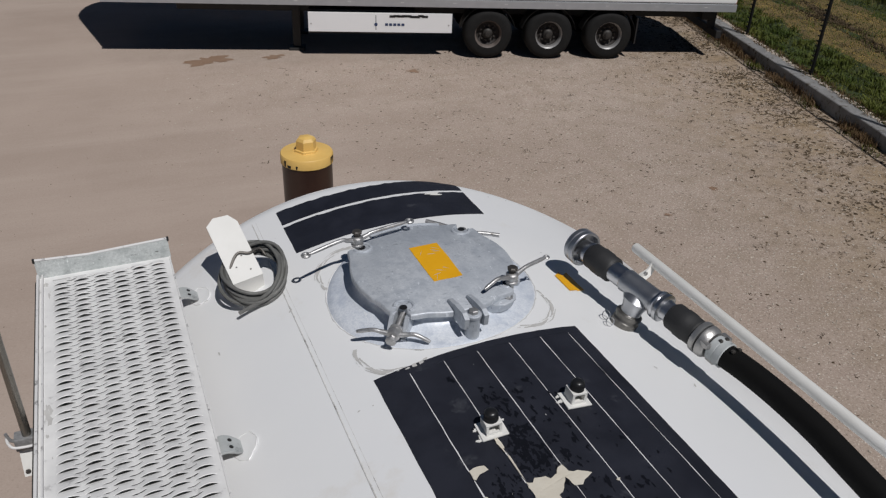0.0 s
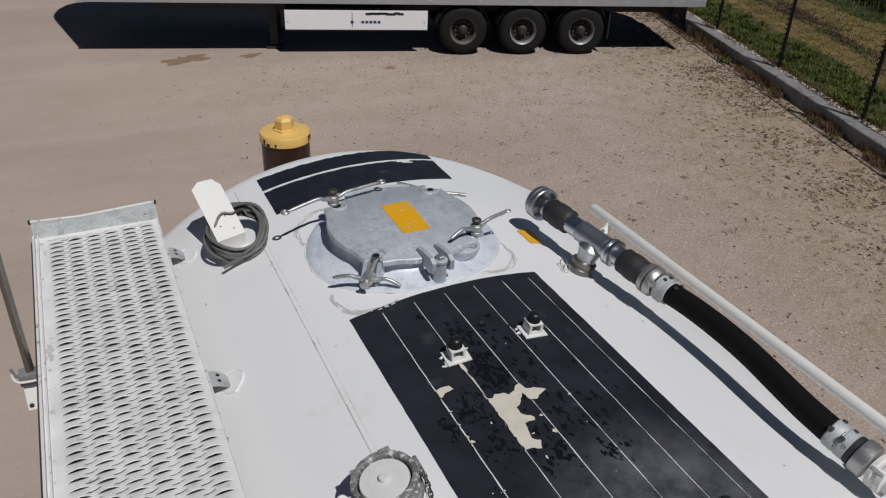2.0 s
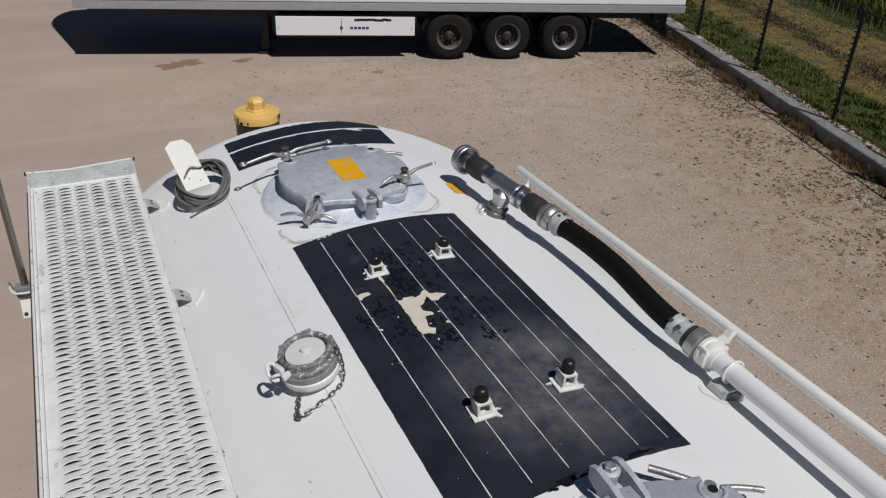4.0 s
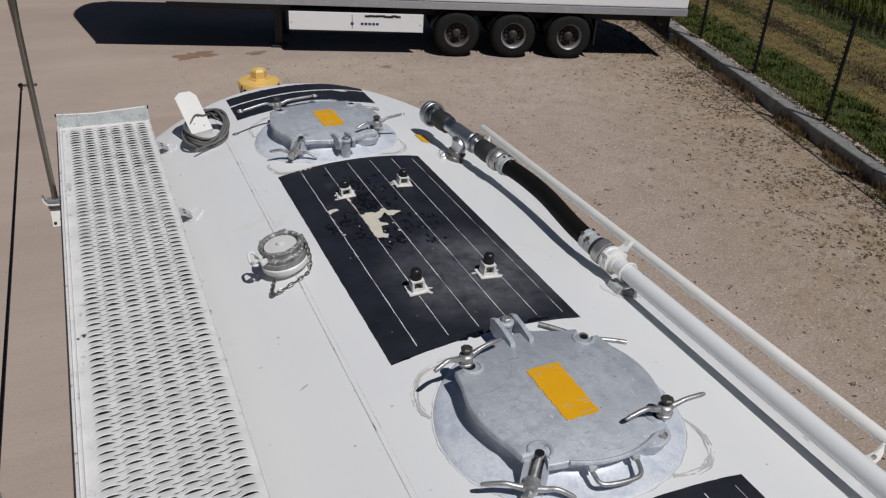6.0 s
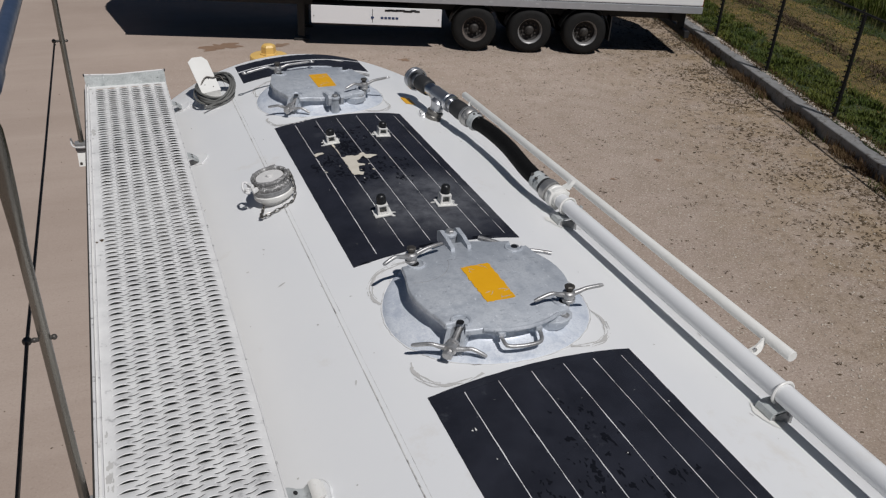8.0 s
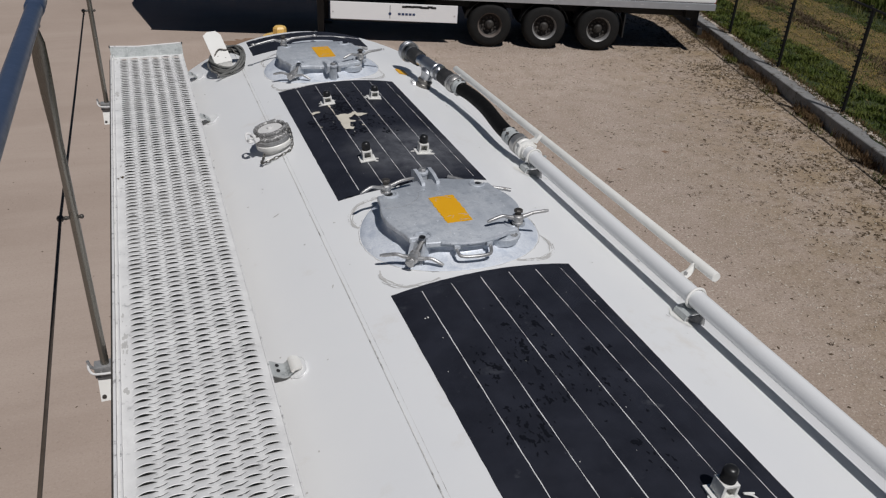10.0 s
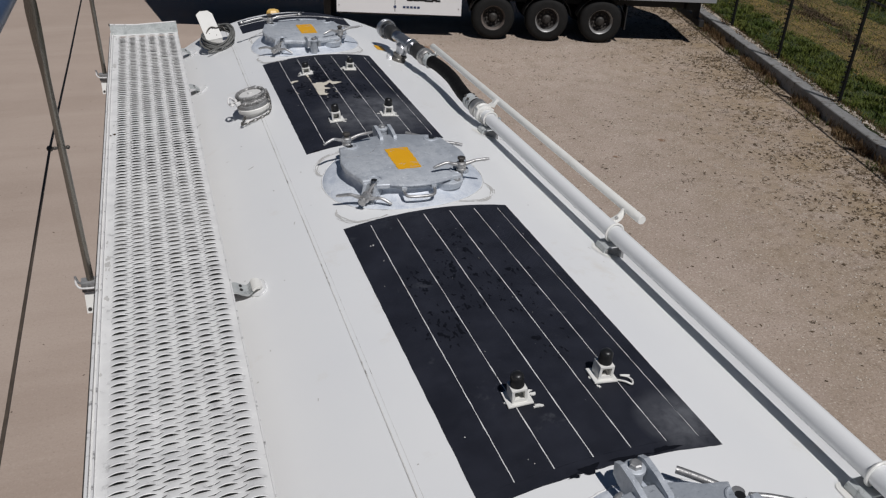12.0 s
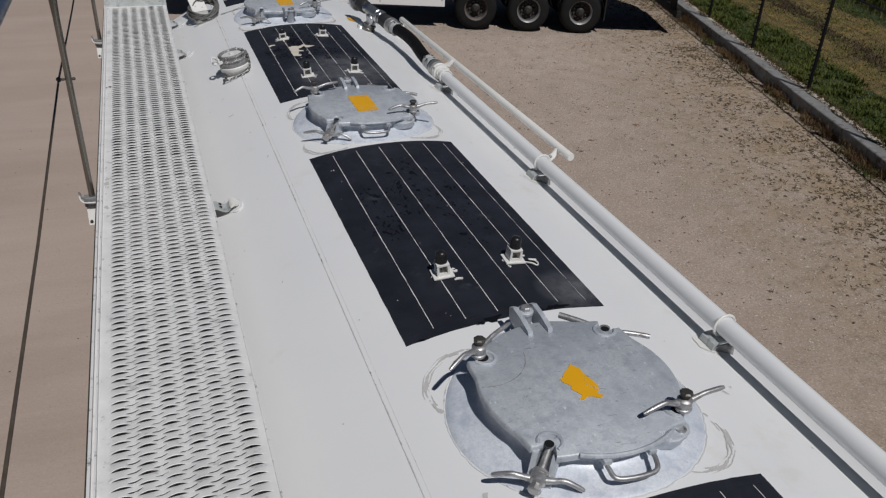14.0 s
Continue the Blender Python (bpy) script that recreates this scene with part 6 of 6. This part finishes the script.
box(bm, -9.3, 0.72, 0.53, 0.16, 0.14, 0.95)
box(bm, -9.3, 0.72, -0.002, 0.34, 0.3, 0.06, 0.01)
part("landing_leg", bm, CHASSIS, trailer)
bm = bmesh.new()
box(bm, -9.3, 2.0, 0.53, 0.16, 0.14, 0.95)
box(bm, -9.3, 2.0, -0.002, 0.34, 0.3, 0.06, 0.01)
part("landing_leg", bm, CHASSIS, trailer)
bm = bmesh.new()
box(bm, -0.12, 1.28, 0.55, 0.12, 2.3, 0.16, 0.01)
box(bm, -0.18, 0.5, 0.84, 0.16, 0.08, 0.48)
box(bm, -0.18, 2.06, 0.84, 0.16, 0.08, 0.48)
box(bm, -0.30, 0.52, 0.90, 0.30, 0.22, 0.20, 0.02)
part("rear_bumper", bm, CHASSIS, trailer)
bm = bmesh.new()
box(bm, REAR + 0.012, 0.10, 1.3, 0.02, 0.1, 0.34, 0.004)
part("marker_lamp", bm, REDL, trailer, "red marker strip")
bm = bmesh.new()
box(bm, 0, 0, 0, 0.07, 0.004, 0.014, 0.001)
mark = part("side_marker", bm, MARKM, trailer, loc=(-0.6, -0.017, 1.165))
for k in range(1, 12):
    same_part("side_marker", mark, trailer, Matrix.Translation((-0.6 - 1.08 * k, -0.017, 1.165)))
bm = bmesh.new()
box(bm, -7.9, 0.5, 0.72, 2.2, 0.7, 0.5, 0.03)
part("pallet_box", bm, CHASSIS, trailer)

# ---- stains on the yard ----
bm = bmesh.new()
for cx, cy, rx, ry, sd in ((1.28, 14.92, 0.36, 0.26, 21), (1.02, 14.68, 0.20, 0.08, 22), (2.55, 14.75, 0.22, 0.12, 23), (5.0, 13.0, 0.13, 0.08, 24), (7.27, 6.5, 0.07, 0.05, 26), (6.08, 6.05, 0.05, 0.03, 27)):
    bm.faces.new([bm.verts.new((x, y, 0.004 + 0.0004 * (sd - 20))) for x, y in blotch(cx, cy, rx, ry, sd, 40, 0.5)])
tagged(part("oil_stain", bm, STAIN), label="brown oil stains soaked into the sand", category="stain", kind="stuff")

# ---- kerb, verge and fence ----
KD = Vector((0.2963, 0.9551, 0))     # along the kerb
KN = Vector((0.9551, -0.2963, 0))    # away from the yard
K0 = Vector((11.03, 6.94, 0))        # on its near top edge


def kp(s, d, z):
    v = K0 + KD * s + KN * d
    return (v.x, v.y, z)


kerb = thing("kerb", (0, 0, 0), "weathered grey concrete kerb beams under a fence", "kerb", kind="structure")
S0 = -14.72
for k in range(17):
    a, b = S0 + 2.93 * k + 0.006, S0 + 2.93 * (k + 1) - 0.006
    dz, dd = rng.uniform(-0.006, 0.006), rng.uniform(-0.006, 0.006)
    bm = bmesh.new()
    lp = []
    for s in (a, b):
        lp.append([kp(s, 0.06 + dd, -0.05), kp(s, 0.40 + dd, -0.05), kp(s, 0.40 + dd, 0.26 + dz), kp(s, 0.074 + dd, 0.26 + dz), kp(s, 0.06 + dd, 0.244 + dz)])
    rings(bm, lp)
    part("kerb_beam", bm, KERB, kerb)

# verge: one uneven sheet behind the kerb
verts, faces = [], []
NS, ND = 520, 130
for j in range(ND + 1):
    for i in range(NS + 1):
        s = -40 + 110 * i / NS
        edge = 0.31 + 0.10 * noise.noise((s * 1.7, 3.0, 0)) + 0.05 * noise.noise((s * 6, 8.0, 0))
        d = (edge if j < 2 else 0.36 if j == 2 else 0.40) + 60 * (j / ND) ** 2.2
        x, y, _ = kp(s, d, 0)
        h_ = 0.20 + 0.05 * noise.noise((x * 0.7, y * 0.7, 0)) + 0.02 * noise.noise((x * 3, y * 3, 2))
        verts.append((x, y, (0.24, 0.262, 0.268)[j] + 0.012 * noise.noise((s * 5, d * 9, 1)) if j < 3 else max(h_, 0.265 - 0.05 * (d - 0.42)) if d < 2 else h_))
for j in range(ND):
    for i in range(NS):
        a = j * (NS + 1) + i
        faces.append((a, a + 1, a + NS + 2, a + NS + 1))
verge = tagged(raw("verge", verts, faces, SOIL, smooth=True), label="mown grass verge with strips of dry cut grass", category="grass verge", kind="structure")


def blades(name, count, mat, area, height, width, label, seed, lean=0.5, clump=None, zbase=0.18):
    """Loose grass blades in one mesh; area: s0, s1, d0, d1 along and across the kerb."""
    r = random.Random(seed)
    verts, faces = [], []
    while len(faces) < count * 2:
        s, d = r.uniform(area[0], area[1]), r.uniform(area[2], area[3])
        if clump and clump(s, d) < r.random():
            continue
        x, y, _ = kp(s, d, 0)
        hgt = height * r.uniform(0.45, 1.25)
        a = r.uniform(0, 6.283)
        ln = r.uniform(0, lean) * hgt
        dx, dy = math.cos(a), math.sin(a)
        w = width * r.uniform(0.6, 1.3)
        b = len(verts)
        z0 = zbase + 0.05 * noise.noise((x * 0.7, y * 0.7, 0)) if zbase > 0.1 else zbase
        if zbase > 0.1 and d < 2:
            z0 = max(z0, 0.25 - 0.05 * (d - 0.42))
        verts += [(x - dy * w, y + dx * w, z0), (x + dy * w, y - dx * w, z0),
                  (x + dy * w * 0.7 + dx * ln * 0.35, y - dx * w * 0.7 + dy * ln * 0.35, z0 + hgt * 0.6), (x - dy * w * 0.7 + dx * ln * 0.35, y + dx * w * 0.7 + dy * ln * 0.35, z0 + hgt * 0.6),
                  (x + dx * ln, y + dy * ln, z0 + hgt)]
        faces += [(b, b + 1, b + 2, b + 3), (b + 3, b + 2, b + 4)]
    return tagged(raw(name, verts, faces, mat), label=label, category="grass", kind="stuff")


def band(d, c, w):
    return math.exp(-((d - c) / w) ** 2)


def dry_band(s, d):
    n_ = noise.noise((s * 0.3, d * 0.8, 3)) * 0.55 + noise.noise((s * 1.3, d * 1.8, 5)) * 0.3
    v = max(band(d + n_, 2.5, 0.62), band(d + n_, 4.3, 0.75), 0.03)
    return max(0.0, min(1.0, v * (1.12 + 0.7 * noise.noise((s * 0.9, d * 3.2, 9)))))


def clods(s, d):
    n_ = noise.noise((s * 0.3, d * 0.8, 3)) * 0.55
    return band(d + n_, 3.4, 0.30) * min(1, max(0, 0.55 + 1.4 * noise.noise((s * 0.6, d * 3.2, 19))))


verge.data.materials.append(SOILDRY)
for p_ in verge.data.polygons:
    v_ = p_.center - K0
    s_, d_ = v_.dot(KD), v_.dot(KN)
    if dry_band(s_, d_) + clods(s_, d_) > 0.42:
        p_.material_index = 1


blades("green_grass", 66000, LEAF, (-5, 13, 0.42, 7.5), 0.065, 0.011, "short green mown grass", 1, lean=1.9, clump=lambda s, d: max(0.20, 1.0 - 0.95 * dry_band(s, d) - 0.7 * clods(s, d)) * min(1, max(0.2, 0.7 + 1.1 * noise.noise((s * 1.5, d * 1.9, 12)))))
blades("dry_grass", 30000, DRY, (-5, 13, 0.6, 7.5), 0.034, 0.009, "pale dry cut grass lying in strips", 2, lean=3.2, clump=dry_band)
blades("dead_clumps", 6500, CLOD, (-5, 12, 2.5, 4.4), 0.09, 0.014, "dark dead clumps between the strips of cut grass", 35, lean=1.6, clump=clods)
blades("verge_weeds", 9000, LEAF, (-5, 12, 0.45, 1.9), 0.13, 0.016, "broad-leaved green weeds along the fence", 31, lean=1.2, clump=lambda s, d: max(0.0, 0.1 + 1.6 * noise.noise((s * 2.6, d * 2.6, 21))))
blades("tall_straw", 2600, STRAW, (-6, 16, 5.4, 7.6), 0.45, 0.009, "tall dry stalks at the edge of the rough growth", 33, lean=0.6)
blades("tall_weeds", 30000, LEAF, (-6, 16, 5.9, 10.5), 0.65, 0.016, "tall green rough growth beyond the verge", 3, lean=0.7)
blades("dark_shrubs", 18000, SHRUB, (-8, 22, 7.6, 13), 2.3, 0.035, "dense shrubs behind the rough growth, their shade put into a dark leaf colour", 36, lean=0.9)
blades("kerb_weeds", 6500, WEED, (-10, 9, -0.17, 0.08), 0.12, 0.0055, "brown dead weeds along the foot of the kerb", 4, lean=1.7, zbase=0.0, clump=lambda s, d: min(1.0, max(0.0, 0.36 + 1.3 * noise.noise((s * 1.1, 0, 0)) + 0.5 * noise.noise((s * 4, d * 4, 2)))) * (1 + d * 1.8))
blades("kerb_face_weeds", 2600, WEED, (-10, 9, -0.03, 0.055), 0.19, 0.0045, "thin brown stalks standing against the kerb", 37, lean=0.6, zbase=0.0, clump=lambda s, d: min(1.0, max(0.0, 0.30 + 1.2 * noise.noise((s * 0.9, 0.5, 0)))))
blades("kerb_green_weeds", 900, LEAF, (-10, 9, -0.3, 0.0), 0.10, 0.006, "few green weeds at the foot of the kerb", 5, lean=1.0, zbase=0.0, clump=lambda s, d: max(0.0, noise.noise((s * 1.3, 4, 0))))
blades("kerb_top_grass", 5200, WEED, (-8, 9, 0.27, 0.55), 0.07, 0.006, "dry grass creeping over the back of the kerb", 6, lean=1.2, zbase=0.235, clump=lambda s, d: max(0.0, 0.4 + noise.noise((s * 1.7, 9, 0)) + (d - 0.32) * 4))

fence = thing("mesh_fence", (0, 0, 0), "black steel mesh fence on the kerb", "fence")
post_s = [0.0 + 2.93 * k for k in range(-4, 9)]
for s in post_s:
    bm = bmesh.new()
    x, y, _ = kp(s, 0.52 - 0.11, 0)
    box(bm, x, y, 1.2, 0.055, 0.045, 2.0, 0.004)
    p_ = part("post", bm, POST, fence)
    bm = bmesh.new()
    box(bm, 0, 0, 0, 0.04, 0.04, 0.022)
    first = part("clamp", bm, POST, p_, loc=kp(s, 0.36, 0.36))
    for k in range(1, 20):
        same_part("clamp", first, p_, Matrix.Translation(kp(s, 0.36, 0.36 + 0.1 * k)))
for s in post_s[:-1]:
    verts, faces = [], []

    def wire(a, b, w):
        a, b = Vector(a), Vector(b)
        d = (b - a).normalized()
        u = d.orthogonal().normalized() * w
        v = d.cross(u)
        i = len(verts)
        for c in (a, b):
            verts.extend([tuple(c + u), tuple(c + v), tuple(c - u), tuple(c - v)])
        for k in range(4):
            faces.append((i + k, i + (k + 1) % 4, i + 4 + (k + 1) % 4, i + 4 + k))
    for k in range(58):
        wire(kp(s + 0.03 + 0.05 * k, 0.36, 0.29), kp(s + 0.03 + 0.05 * k, 0.36, 2.2), 0.0011)
    for k in range(10):
        wire(kp(s, 0.367, 0.33 + 0.2 * k), kp(s + 2.93, 0.367, 0.33 + 0.2 * k), 0.0024)
    wire(kp(s, 0.36, 2.22), kp(s + 2.93, 0.36, 2.22), 0.022)
    raw("mesh_panel", verts, faces, POST, fence)


# ---- loose gravel and litter on the yard ----
def scatter(name, count, mat, place, size, label, seed, flat=0.6):
    r = random.Random(seed)
    verts, faces = [], []
    while len(faces) < count * 8:
        x, y = place(r)
        s = size * r.choice((0.5, 0.7, 0.8, 1.0, 1.0, 1.5))
        a, e = r.uniform(0, 3.1), r.uniform(0.6, 1.5)
        b = len(verts)
        for k in range(4):
            t = a + k * math.pi / 2
            verts.append((x + s * (e if k % 2 else 1 / e) * math.cos(t) * r.uniform(0.7, 1.2), y + s * (e if k % 2 else 1 / e) * math.sin(t) * r.uniform(0.7, 1.2), s * flat * 0.35))
        verts += [(x, y, s * flat), (x, y, -0.003)]
        for k in range(4):
            faces += [(b + k, b + (k + 1) % 4, b + 4), (b + (k + 1) % 4, b + k, b + 5)]
    return tagged(raw(name, verts, faces, mat), label=label, category="gravel", kind="stuff")


def east_yard(r):
    while True:
        x, y = r.uniform(-1.0, 12.5), r.uniform(0.0, 14)
        s, d = (Vector((x, y, 0)) - K0).dot(KD), (Vector((x, y, 0)) - K0).dot(KN)
        if d < -0.05 and r.random() < min(1, max(0.02, (x + y * 0.25 - 1.8) / 9)) * min(1, (x + 1.0) / 3):
            return x, y


def by_kerb(r):
    while True:
        s, d = r.uniform(-9, 9), -abs(r.gauss(0, 0.95)) - 0.05
        if noise.noise((s * 0.8, d * 0.8, 7)) > -0.15 + r.uniform(-0.3, 0.3):
            x, y, _ = kp(s, d, 0)
            return x, y


scatter("gravel", 15000, STONE, east_yard, 0.0135, "loose pale gravel stones on the yard", 11)
def west_yard(r):
    return r.uniform(-7, 1.5), r.uniform(-6, 13)


scatter("gravel", 700, CLOD, west_yard, 0.008, "few small stones on the swept sand", 15)
def kerb_back(r):
    s_ = r.uniform(-8, 9)
    x, y, _ = kp(s_, 0.375 + 0.05 * noise.noise((s_ * 2.1, 1, 0)) + r.gauss(0, 0.035), 0)
    return x, y


crumbs = scatter("mortar_crumbs", 1500, STONE, kerb_back, 0.030, "pale broken mortar along the back of the kerb", 16, 0.5)
crumbs.location.z = 0.262
scatter("plant_litter", 3000, CLOD, by_kerb, 0.026, "dark dry plant litter trodden into the yard", 12, 0.5)
scatter("plant_litter", 1700, CLOD, east_yard, 0.015, "scattered dark crumbs on the gravel", 13, 0.4)


def stalks(count, seed):
    """Small dead tufts, thick by the kerb and thinning out over the yard."""
    r = random.Random(seed)
    verts, faces = [], []
    while len(faces) < count * 6:
        x, y = by_kerb(r) if r.random() < 0.94 else east_yard(r)
        size = r.choice((0.02, 0.03, 0.04, 0.05, 0.08))
        for _ in range(6):
            a, ln = r.uniform(0, 6.28), size * r.uniform(0.4, 1.2)
            px, py = x + r.gauss(0, size * 0.5), y + r.gauss(0, size * 0.5)
            dx, dy, w, i = math.cos(a) * ln, math.sin(a) * ln, 0.0065, len(verts)
            verts += [(px - math.sin(a) * w, py + math.cos(a) * w, 0.002), (px + math.sin(a) * w, py - math.cos(a) * w, 0.002), (px + dx, py + dy, ln * r.uniform(0.15, 0.9))]
            faces.append((i, i + 1, i + 2))
    return tagged(raw("dead_tufts", verts, faces, CLOD), label="small dead weed tufts on the gravel", category="weeds", kind="stuff")


stalks(2000, 14)
r = random.Random(41)
verts, faces = [], []
for _ in range(600):
    x, y = east_yard(r)
    a, ln, w, i = r.gauss(0.1, 0.5), r.uniform(0.012, 0.045), r.uniform(0.002, 0.005), len(verts)
    dx, dy = math.cos(a) * ln, math.sin(a) * ln
    verts += [(x - dx, y - dy, 0.002), (x - dy * w / ln, y + dx * w / ln, 0.008), (x + dx, y + dy, 0.002), (x + dy * w / ln, y - dx * w / ln, 0.002)]
    faces += [(i, i + 1, i + 2), (i, i + 2, i + 3), (i, i + 3, i + 1), (i + 1, i + 3, i + 2)]
tagged(raw("twigs", verts, faces, CLOD), label="short dark bits of twig lying on the gravel", category="twigs", kind="stuff")
